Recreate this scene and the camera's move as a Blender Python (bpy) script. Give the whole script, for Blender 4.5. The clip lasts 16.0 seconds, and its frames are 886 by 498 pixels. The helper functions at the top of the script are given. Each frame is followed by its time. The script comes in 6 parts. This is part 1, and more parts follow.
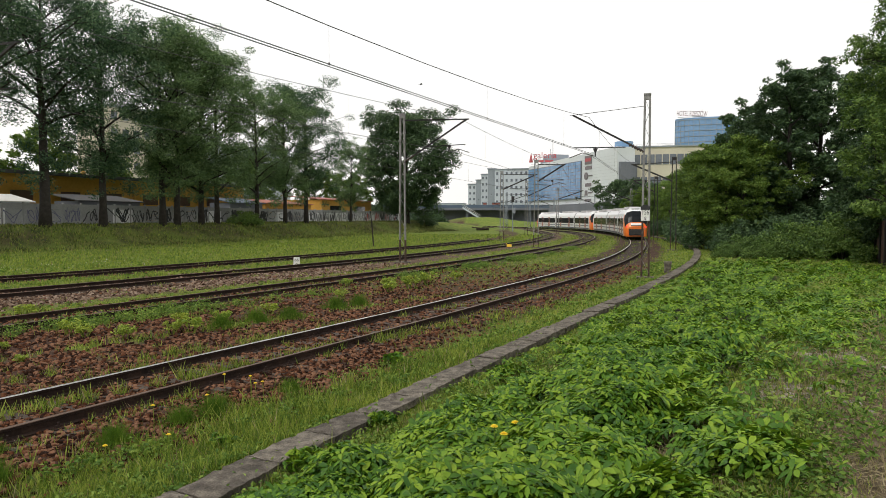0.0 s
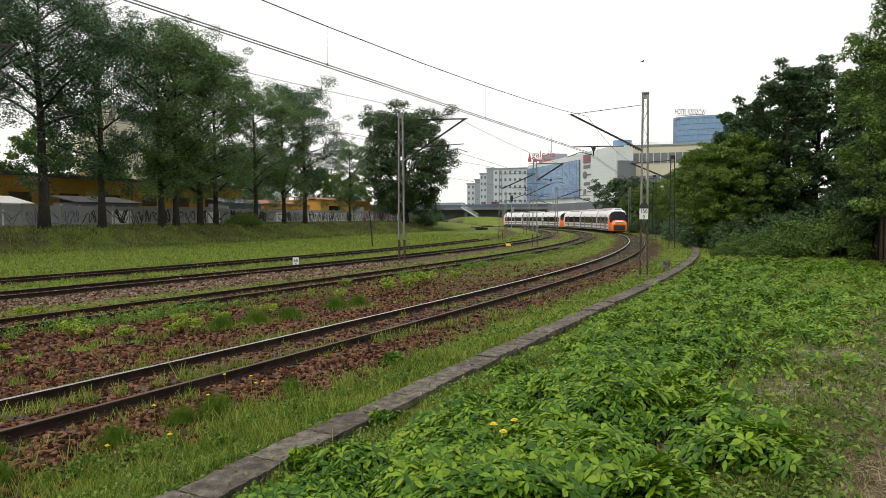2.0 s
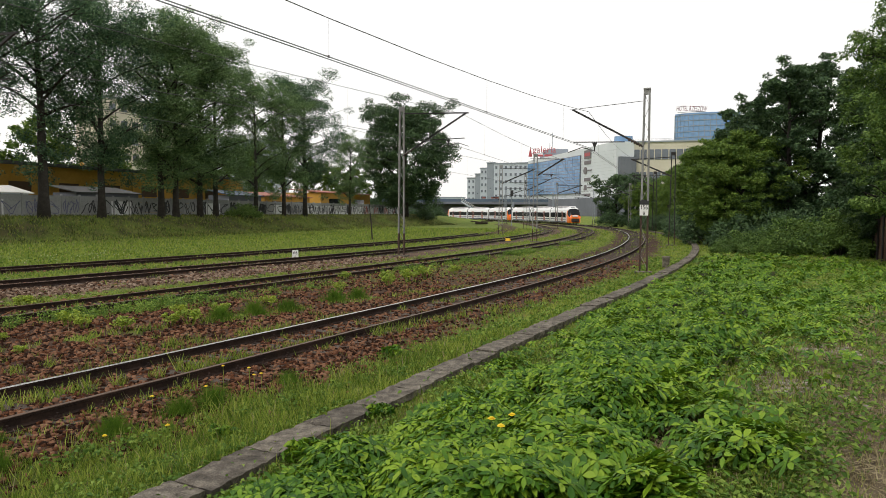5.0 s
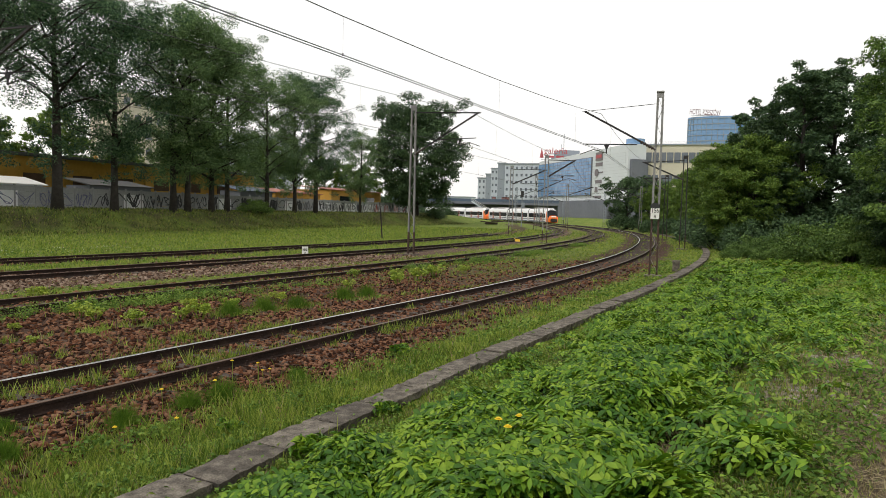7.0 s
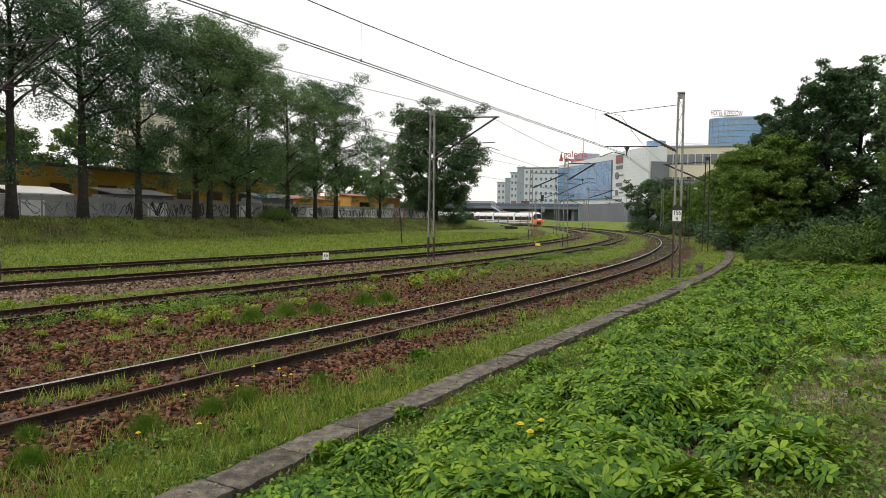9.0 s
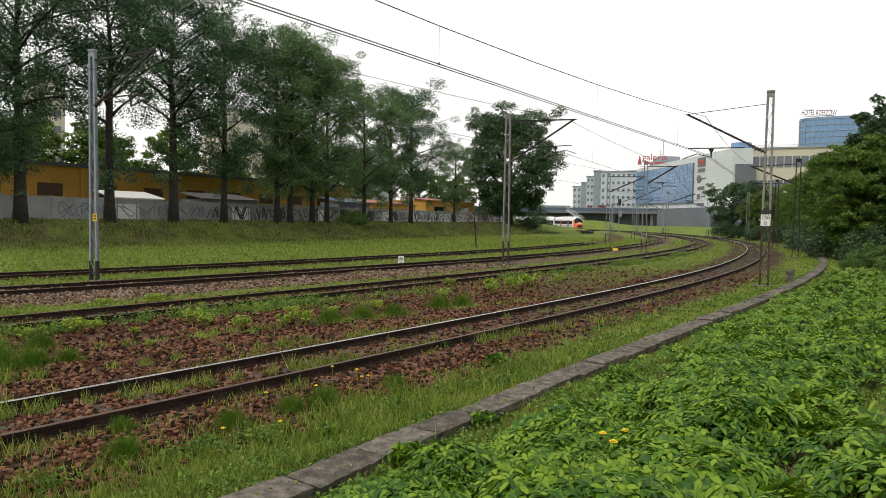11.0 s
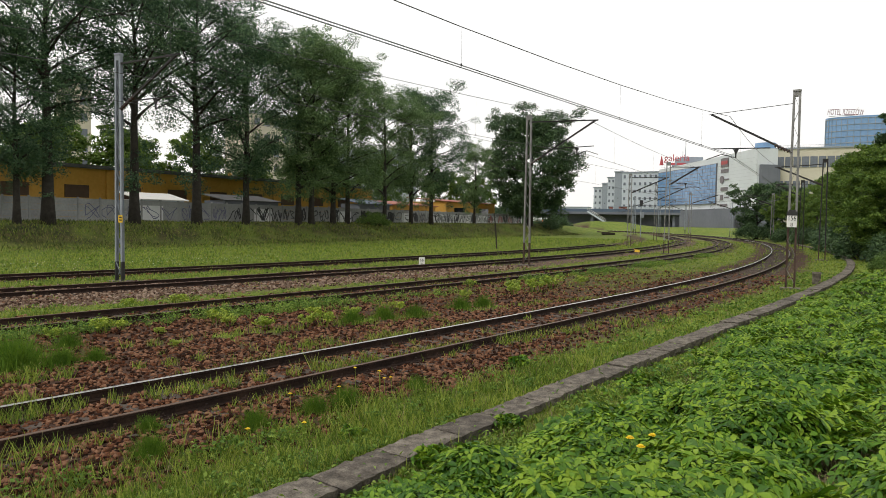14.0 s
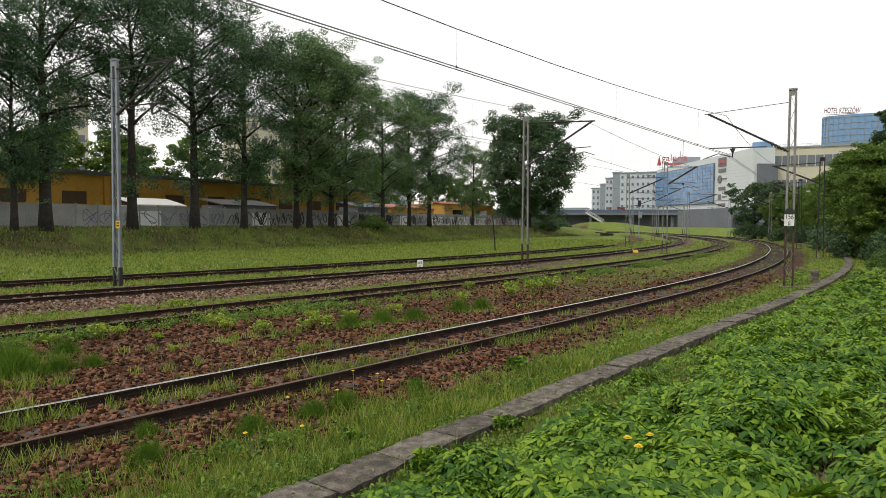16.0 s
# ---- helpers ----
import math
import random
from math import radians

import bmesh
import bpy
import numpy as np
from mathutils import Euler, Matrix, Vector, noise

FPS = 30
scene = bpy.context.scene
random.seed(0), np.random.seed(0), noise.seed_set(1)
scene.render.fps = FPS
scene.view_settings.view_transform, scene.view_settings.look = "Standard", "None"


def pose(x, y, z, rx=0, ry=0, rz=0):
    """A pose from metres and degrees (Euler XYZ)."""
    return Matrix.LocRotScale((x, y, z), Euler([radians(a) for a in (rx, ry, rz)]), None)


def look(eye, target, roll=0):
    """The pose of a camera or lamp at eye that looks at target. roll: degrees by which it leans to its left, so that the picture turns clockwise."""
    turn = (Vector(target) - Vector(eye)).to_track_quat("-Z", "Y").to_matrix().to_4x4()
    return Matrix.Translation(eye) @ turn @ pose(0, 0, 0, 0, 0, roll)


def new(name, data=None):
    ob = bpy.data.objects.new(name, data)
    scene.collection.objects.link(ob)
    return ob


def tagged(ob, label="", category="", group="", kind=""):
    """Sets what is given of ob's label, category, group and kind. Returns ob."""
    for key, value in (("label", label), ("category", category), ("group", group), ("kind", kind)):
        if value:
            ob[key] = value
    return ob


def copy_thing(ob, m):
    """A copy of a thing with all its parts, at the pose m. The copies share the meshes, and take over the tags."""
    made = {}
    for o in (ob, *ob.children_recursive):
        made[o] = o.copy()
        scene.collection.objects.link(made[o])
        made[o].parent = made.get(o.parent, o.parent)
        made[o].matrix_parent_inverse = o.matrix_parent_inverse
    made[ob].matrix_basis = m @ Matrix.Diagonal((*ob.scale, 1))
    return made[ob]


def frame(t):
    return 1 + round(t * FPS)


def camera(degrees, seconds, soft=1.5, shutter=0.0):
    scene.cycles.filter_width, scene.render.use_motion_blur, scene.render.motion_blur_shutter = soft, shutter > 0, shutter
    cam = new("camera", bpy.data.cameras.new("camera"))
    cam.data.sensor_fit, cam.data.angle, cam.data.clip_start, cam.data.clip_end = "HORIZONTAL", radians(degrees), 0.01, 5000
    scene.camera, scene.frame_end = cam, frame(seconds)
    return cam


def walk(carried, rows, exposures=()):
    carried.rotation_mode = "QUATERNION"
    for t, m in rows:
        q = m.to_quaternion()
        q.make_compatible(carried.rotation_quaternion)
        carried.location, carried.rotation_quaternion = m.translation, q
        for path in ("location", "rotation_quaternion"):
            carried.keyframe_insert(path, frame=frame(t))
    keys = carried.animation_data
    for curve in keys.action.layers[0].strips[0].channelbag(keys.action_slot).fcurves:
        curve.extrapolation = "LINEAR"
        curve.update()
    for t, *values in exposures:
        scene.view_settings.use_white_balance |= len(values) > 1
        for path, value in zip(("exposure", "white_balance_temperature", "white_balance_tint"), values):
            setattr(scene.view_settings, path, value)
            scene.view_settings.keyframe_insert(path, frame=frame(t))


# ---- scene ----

# camera: hand-held, turning slowly to the left and back to rest
cam = camera(67.02, 16.0, soft=0.6)
# seconds, x, y, z, yaw, pitch, roll
PATH = [
    (0.0, 0.047, -0.023, 2.757, 0.00, -2.67, 0.02),
    (0.5, 0.055, -0.032, 2.751, 0.12, -2.59, -0.17),
    (1.0, 0.055, -0.036, 2.757, 0.23, -2.63, -0.16),
    (1.5, 0.050, -0.058, 2.767, 0.22, -2.61, -0.00),
    (2.0, 0.048, -0.067, 2.756, -0.08, -2.70, -0.27),
    (2.5, 0.049, -0.062, 2.752, -0.05, -2.82, -0.16),
    (3.0, 0.044, -0.069, 2.753, -0.16, -2.95, -0.14),
    (3.5, 0.044, -0.048, 2.752, -0.36, -2.98, -0.10),
    (4.0, 0.040, -0.053, 2.754, -0.32, -3.01, 0.18),
    (6.5, 0.061, -0.044, 2.746, 0.49, -3.44, 0.92),
    (7, 0.037, -0.070, 2.757, 0.68, -3.27, 1.44),
    (7.5, 0.034, -0.092, 2.755, 0.71, -2.98, 1.28),
    (8, 0.042, -0.066, 2.748, 0.98, -3.17, 1.10),
    (10.5, 0.015, 0.011, 2.730, 6.92, -2.34, 0.75),
    (11.0, -0.022, 0.050, 2.715, 8.72, -2.59, 0.90),
    (11.5, -0.044, 0.059, 2.714, 9.42, -2.31, 1.02),
    (12.0, -0.046, 0.060, 2.712, 10.02, -2.21, 0.69),
    (12.5, -0.053, 0.064, 2.715, 10.32, -2.49, 0.73),
    (13.0, -0.061, 0.060, 2.719, 10.59, -2.63, 0.73),
    (13.5, -0.068, 0.069, 2.713, 10.55, -2.42, 0.46),
    (14.0, -0.072, 0.074, 2.719, 10.42, -2.51, 0.89),
    (14.5, -0.072, 0.083, 2.718, 10.39, -2.42, 0.90),
    (15.0, -0.072, 0.081, 2.716, 10.28, -2.29, 0.79),
    (15.5, -0.056, 0.080, 2.714, 10.24, -2.10, 0.52),
    (16.0, -0.043, 0.087, 2.710, 10.32, -2.30, 0.29),
]


def camera_pose(x, y, z, yaw, pitch, roll):
    a, b = radians(yaw), radians(pitch)
    way = Vector((-math.sin(a) * math.cos(b), math.cos(a) * math.cos(b), math.sin(b)))
    eye = Vector((x, y, z))
    return look(eye, eye + way * 10, roll)


walk(cam, [(t, camera_pose(*m)) for t, *m in PATH])

# ---- light: bright overcast, a weak broad sun from high left ----
world = bpy.data.worlds.new("overcast_sky")
scene.world = world
world.use_nodes = True
wn = world.node_tree
wn.nodes.clear()
w_out = wn.nodes.new("ShaderNodeOutputWorld")
w_bg = wn.nodes.new("ShaderNodeBackground")
w_sky = wn.nodes.new("ShaderNodeTexSky")
w_sky.sky_type = "NISHITA"
w_sky.sun_disc = False
w_sky.sun_elevation, w_sky.sun_rotation = radians(52), radians(-60)
w_sky.dust_density, w_sky.air_density, w_sky.ozone_density = 5.0, 1.0, 1.0
w_scale = wn.nodes.new("ShaderNodeVectorMath")
w_scale.operation = "SCALE"
w_scale.inputs["Scale"].default_value = 0.10
w_mix = wn.nodes.new("ShaderNodeMix")
w_mix.data_type = "RGBA"
w_mix.inputs["Factor"].default_value = 0.86
w_mix.inputs[7].default_value = (1.0, 0.985, 0.955, 1)
wn.links.new(w_sky.outputs[0], w_scale.inputs[0])
wn.links.new(w_scale.outputs[0], w_mix.inputs[6])
wn.links.new(w_mix.outputs[2], w_bg.inputs["Color"])
w_bg.inputs["Strength"].default_value = 1.16
wn.links.new(w_bg.outputs[0], w_out.inputs["Surface"])

sun_data = bpy.data.lights.new("sun", "SUN")
sun_data.energy, sun_data.angle, sun_data.color = 1.5, radians(12), (1.0, 0.96, 0.9)
sun = new("sun", sun_data)
sun.matrix_world = look((0, 0, 60), (0 + 26, 60 - 45 * 0.55, 0))
scene.view_settings.exposure = 0.0


# ---- materials ----
def material(name, stops, scale=4.0, rough=0.8, bump=0.0, metal=0.0, bump_scale=None, coord="world", fine=None, transl=0.0, per_object=0.0, island=0.0, spec=0.5):
    """A node material: colours from a two-scale noise, with fine relief."""
    m = bpy.data.materials.new(name)
    m.use_nodes = True
    nt = m.node_tree
    nt.nodes.clear()
    N, K = nt.nodes.new, nt.links.new
    out, bsdf = N("ShaderNodeOutputMaterial"), N("ShaderNodeBsdfPrincipled")
    if coord == "world":
        src = N("ShaderNodeNewGeometry").outputs["Position"]
    else:
        src = N("ShaderNodeTexCoord").outputs["Object"]
    n1, n2 = N("ShaderNodeTexNoise"), N("ShaderNodeTexNoise")
    n1.inputs["Scale"].default_value, n1.inputs["Detail"].default_value = scale, 5
    n2.inputs["Scale"].default_value, n2.inputs["Detail"].default_value = fine or scale * 9, 3
    K(src, n1.inputs["Vector"])
    K(src, n2.inputs["Vector"])
    add = N("ShaderNodeMath")
    add.operation = "MULTIPLY_ADD"
    add.inputs[1].default_value = 0.4
    K(n2.outputs[0], add.inputs[0])
    half = N("ShaderNodeMath")
    half.operation = "MULTIPLY"
    half.inputs[1].default_value = 0.62
    K(n1.outputs[0], half.inputs[0])
    K(half.outputs[0], add.inputs[2])
    value = add.outputs[0]
    if per_object or island:
        shift = N("ShaderNodeMath")
        shift.operation = "MULTIPLY_ADD"
        shift.inputs[1].default_value = per_object or island
        if per_object:
            K(N("ShaderNodeObjectInfo").outputs["Random"], shift.inputs[0])
        else:
            K(N("ShaderNodeNewGeometry").outputs["Random Per Island"], shift.inputs[0])
        K(value, shift.inputs[2])
        mid = N("ShaderNodeMath")
        mid.operation = "SUBTRACT"
        mid.inputs[1].default_value = (per_object or island) / 2
        K(shift.outputs[0], mid.inputs[0])
        value = mid.outputs[0]
    ramp = N("ShaderNodeValToRGB")
    el = ramp.color_ramp.elements
    lo, hi = 0.3, 0.72
    for i, c in enumerate(stops):
        at = lo + (hi - lo) * i / max(1, len(stops) - 1)
        e = el[i] if i < 2 else el.new(at)
        e.position, e.color = at, (*c, 1)
    K(value, ramp.inputs[0])
    K(ramp.outputs[0], bsdf.inputs["Base Color"])
    bsdf.inputs["Roughness"].default_value = rough
    bsdf.inputs["Metallic"].default_value = metal
    bsdf.inputs["Specular IOR Level"].default_value = spec
    if bump:
        b = N("ShaderNodeBump")
        b.inputs["Strength"].default_value = bump
        b.inputs["Distance"].default_value = 0.02
        if bump_scale:
            n3 = N("ShaderNodeTexNoise")
            n3.inputs["Scale"].default_value, n3.inputs["Detail"].default_value = bump_scale, 4
            K(src, n3.inputs["Vector"])
            K(n3.outputs[0], b.inputs["Height"])
        else:
            K(n2.outputs[0], b.inputs["Height"])
        K(b.outputs[0], bsdf.inputs["Normal"])
    if transl:
        tr, mix = N("ShaderNodeBsdfTranslucent"), N("ShaderNodeMixShader")
        K(ramp.outputs[0], tr.inputs["Color"])
        mix.inputs[0].default_value = transl
        K(bsdf.outputs[0], mix.inputs[1])
        K(tr.outputs[0], mix.inputs[2])
        K(mix.outputs[0], out.inputs["Surface"])
    else:
        K(bsdf.outputs[0], out.inputs["Surface"])
    return m


def glass_like(name, colour, rough=0.08):
    return material(name, [colour, tuple(c * 1.25 for c in colour)], 0.2, rough, spec=0.8)


M_RAIL = material("rusty_rail_steel", [(0.010, 0.006, 0.005), (0.024, 0.014, 0.010), (0.050, 0.028, 0.019)], 3, 0.8, 0.3, 0.0, spec=0.2)
M_RAIL_TOP = material("worn_rail_head", [(0.42, 0.41, 0.40), (0.62, 0.61, 0.60)], 6, 0.3, 0.05, 0.85)
M_RAIL_DULL = material("rusted_rail_head", [(0.075, 0.045, 0.03), (0.13, 0.082, 0.055)], 6, 0.5, 0.1, 0.4)
M_SLEEPER = material("weathered_sleeper", [(0.028, 0.019, 0.013), (0.055, 0.04, 0.029), (0.09, 0.07, 0.052)], 5, 0.9, 0.6, per_object=0.12)
M_BALLAST = material("ballast_stone", [(0.018, 0.007, 0.003), (0.065, 0.024, 0.011), (0.125, 0.05, 0.024), (0.20, 0.105, 0.062)], 9, 0.95, 0.3, island=0.75, spec=0.15)
M_CONC = material("weathered_concrete", [(0.020, 0.016, 0.012), (0.098, 0.083, 0.065), (0.25, 0.22, 0.175)], 6.5, 0.95, 1.0, bump_scale=70, per_object=0.12, fine=55)
M_GRAVEL = material("pale_brown_gravel", [(0.05, 0.028, 0.018), (0.12, 0.075, 0.05), (0.19, 0.13, 0.09), (0.28, 0.21, 0.16)], 9, 0.95, island=0.6, spec=0.15)
M_RUBBLE = material("pale_rubble", [(0.12, 0.105, 0.08), (0.2, 0.18, 0.14), (0.29, 0.265, 0.215)], 9, 0.9, island=0.4)
M_FENCE = material("grey_concrete_panel", [(0.22, 0.22, 0.225), (0.31, 0.31, 0.315), (0.38, 0.38, 0.38)], 0.7, 0.9, 0.2, per_object=0.12)
M_INK = material("black_spray_paint", [(0.02, 0.02, 0.025), (0.04, 0.04, 0.045)], 3, 0.6)
M_INK_BLUE = material("blue_spray_paint", [(0.08, 0.08, 0.16), (0.14, 0.14, 0.24)], 3, 0.6)
M_INK_WHITE = material("white_spray_paint", [(0.6, 0.6, 0.62), (0.75, 0.75, 0.76)], 3, 0.6)
M_INK_RED = material("red_spray_paint", [(0.4, 0.05, 0.04), (0.5, 0.08, 0.07)], 3, 0.6)
M_GALV = material("galvanised_steel", [(0.19, 0.215, 0.24), (0.30, 0.325, 0.36)], 3, 0.6, 0.1, 0.2)
M_STEEL_OLD = material("weathered_mast_steel", [(0.13, 0.125, 0.12), (0.23, 0.225, 0.215), (0.32, 0.315, 0.31)], 2.5, 0.6, 0.15, 0.4)
M_STEEL_DARK = material("dark_painted_steel", [(0.012, 0.011, 0.011), (0.03, 0.027, 0.025)], 3, 0.6, 0.1, 0.3)
M_MAST_FOOT = material("rusty_mast_foot", [(0.035, 0.02, 0.015), (0.09, 0.05, 0.035)], 4, 0.75, 0.2, 0.2)
M_INSUL = material("brown_porcelain", [(0.03, 0.014, 0.01), (0.05, 0.025, 0.02)], 4, 0.25)
M_WIRE = material("dull_copper_wire", [(0.07, 0.07, 0.07), (0.13, 0.13, 0.13)], 4, 0.5, 0, 0.6)
M_WHITE = material("white_enamel", [(0.68, 0.67, 0.63), (0.8, 0.79, 0.76)], 6, 0.5)
M_BLACK = material("black_enamel", [(0.012, 0.012, 0.012), (0.025, 0.025, 0.025)], 6, 0.5)
M_YELLOW = material("yellow_paint", [(0.75, 0.45, 0.02), (0.85, 0.55, 0.04)], 6, 0.45)
M_BARK = material("furrowed_bark", [(0.012, 0.010, 0.008), (0.03, 0.025, 0.02), (0.055, 0.046, 0.038)], 3, 0.95, 0.9, fine=22)
M_LEAF_A = material("ash_foliage", [(0.058, 0.112, 0.044), (0.125, 0.205, 0.078), (0.23, 0.335, 0.13)], 0.5, 0.6, island=0.5, transl=0.36, fine=3, spec=0.3)
M_LEAF_F = material("dark_ash_foliage", [(0.028, 0.068, 0.036), (0.066, 0.130, 0.064), (0.135, 0.22, 0.104)], 0.5, 0.6, island=0.5, transl=0.28, fine=3, spec=0.3)
M_LEAF_B = material("dark_oak_foliage", [(0.028, 0.062, 0.027), (0.058, 0.108, 0.042), (0.105, 0.172, 0.064)], 0.5, 0.6, island=0.5, transl=0.2, fine=3, spec=0.3)
M_LEAF_C = material("light_maple_foliage", [(0.058, 0.115, 0.018), (0.112, 0.19, 0.028), (0.19, 0.275, 0.046)], 0.5, 0.6, island=0.5, transl=0.26, fine=3, spec=0.3)
M_LEAF_E = material("hedge_foliage", [(0.042, 0.090, 0.018), (0.10, 0.175, 0.034), (0.18, 0.27, 0.058)], 0.5, 0.6, island=0.5, transl=0.24, fine=3, spec=0.3)
M_CLADDING_JOINT = material("cladding_joint", [(0.40, 0.42, 0.44), (0.46, 0.48, 0.5)], 0.3, 0.7)
M_LEAF_D = material("ground_cover_leaf", [(0.030, 0.092, 0.006), (0.092, 0.195, 0.011), (0.20, 0.305, 0.020)], 0.9, 0.5, island=0.5, transl=0.18, spec=0.25, fine=5)
M_GRASS = material("grass_blade", [(0.08, 0.14, 0.016), (0.17, 0.245, 0.028), (0.30, 0.35, 0.06)], 0.7, 0.65, island=0.6, transl=0.25, spec=0.25, fine=4)
M_GRASS_DRY = material("dry_grass_blade", [(0.14, 0.12, 0.05), (0.25, 0.2, 0.1), (0.32, 0.27, 0.15)], 0.6, 0.75, island=0.4, transl=0.2)
M_HORSETAIL = material("horsetail_green", [(0.05, 0.11, 0.01), (0.085, 0.17, 0.014), (0.13, 0.22, 0.02)], 0.9, 0.7, island=0.4, transl=0.3, spec=0.2)
M_SPURGE = material("spurge_foliage", [(0.13, 0.22, 0.015), (0.24, 0.34, 0.03), (0.38, 0.44, 0.05)], 1.0, 0.6, island=0.4, transl=0.25)
M_PETAL = material("yellow_petal", [(0.8, 0.6, 0.02), (0.9, 0.72, 0.05)], 8, 0.5, transl=0.2)
M_PETAL_W = material("white_petal", [(0.6, 0.62, 0.5), (0.78, 0.8, 0.7)], 8, 0.5)
M_OCHRE = material("ochre_render", [(0.42, 0.22, 0.035), (0.52, 0.28, 0.05), (0.6, 0.34, 0.07)], 0.35, 0.85, 0.1)
M_ROOF = material("dark_roof_felt", [(0.05, 0.05, 0.05), (0.10, 0.10, 0.10)], 0.8, 0.85)
M_ROOF_RED = material("red_roof_sheet", [(0.28, 0.09, 0.055), (0.38, 0.14, 0.09)], 0.8, 0.7)
M_WIN_DARK = glass_like("dark_window_glass", (0.02, 0.022, 0.025))
M_WIN_GREY = material("grey_flat_window", [(0.10, 0.115, 0.14), (0.17, 0.19, 0.22)], 0.3, 0.2)
M_WEED = material("small_weed_leaf", [(0.07, 0.14, 0.022), (0.13, 0.225, 0.034), (0.23, 0.32, 0.055)], 0.8, 0.65, island=0.5, transl=0.3, spec=0.25)
M_BANK = material("rough_bank_growth", [(0.045, 0.065, 0.018), (0.12, 0.145, 0.036), (0.24, 0.235, 0.085)], 0.6, 0.8, island=0.6, transl=0.2, spec=0.2, fine=2)
M_WIN_BROWN = material("brown_shutter", [(0.06, 0.03, 0.018), (0.1, 0.055, 0.03)], 1.5, 0.7)
M_PLASTER_W = material("pale_render", [(0.43, 0.47, 0.52), (0.54, 0.58, 0.63)], 0.15, 0.85)
M_PLASTER_G = material("grey_render", [(0.22, 0.25, 0.285), (0.30, 0.33, 0.365)], 0.15, 0.85)
M_MALL = material("pale_metal_cladding", [(0.54, 0.57, 0.60), (0.64, 0.67, 0.69)], 0.12, 0.5, 0, 0.0)
M_MALL_DARK = material("dark_grey_cladding", [(0.11, 0.12, 0.145), (0.16, 0.17, 0.20)], 0.12, 0.6)
M_GLASS_BLUE = material("blue_facade_glass", [(0.09, 0.20, 0.38), (0.13, 0.26, 0.47), (0.17, 0.32, 0.54)], 0.06, 0.12, per_object=0.3, spec=0.8)
M_TAN = material("cream_render", [(0.5, 0.46, 0.36), (0.6, 0.56, 0.45)], 0.15, 0.85)
M_SIGN_RED = material("red_sign_letter", [(0.36, 0.05, 0.06), (0.44, 0.08, 0.09)], 1, 0.5)
M_SIGN_MAROON = material("maroon_sign_letter", [(0.12, 0.02, 0.03), (0.17, 0.04, 0.05)], 1, 0.5)
M_SIGN_DARK = material("dark_sign_letter", [(0.12, 0.1, 0.11), (0.18, 0.16, 0.17)], 1, 0.5)
M_BRICK_RED = material("red_brick_hut", [(0.22, 0.07, 0.05), (0.28, 0.10, 0.08)], 0.5, 0.9)
M_BLUE_STEEL = material("blue_bridge_girder", [(0.05, 0.075, 0.12), (0.08, 0.115, 0.17)], 0.3, 0.6)
M_TRAIN_W = material("white_train_paint", [(0.70, 0.70, 0.70), (0.78, 0.78, 0.78)], 0.8, 0.3, coord="object")
M_TRAIN_O = material("orange_train_paint", [(0.80, 0.17, 0.02), (0.86, 0.21, 0.03)], 0.8, 0.3, coord="object")
M_TRAIN_GLASS = material("tinted_train_glass", [(0.008, 0.009, 0.011), (0.018, 0.02, 0.023)], 0.8, 0.16, coord="object", spec=0.12)
M_TRAIN_BLUE = material("dark_blue_stripe", [(0.02, 0.03, 0.08), (0.03, 0.045, 0.11)], 0.8, 0.35, coord="object")
M_TRAIN_DOOR = material("brick_red_door", [(0.30, 0.09, 0.06), (0.38, 0.13, 0.09)], 0.8, 0.35, coord="object")
M_TRAIN_GREY = material("grey_roof_equipment", [(0.35, 0.34, 0.34), (0.48, 0.46, 0.46)], 0.8, 0.6, coord="object")
M_UNDER = material("dark_underframe", [(0.02, 0.02, 0.02), (0.05, 0.048, 0.045)], 1.5, 0.8, coord="object")
M_TAIL = bpy.data.materials.new("red_tail_light")
M_TAIL.use_nodes = True
M_TAIL.node_tree.nodes["Principled BSDF"].inputs["Base Color"].default_value = (0.7, 0.02, 0.02, 1)
M_TAIL.node_tree.nodes["Principled BSDF"].inputs["Emission Color"].default_value = (1, 0.05, 0.03, 1)
M_TAIL.node_tree.nodes["Principled BSDF"].inputs["Emission Strength"].default_value = 1.5


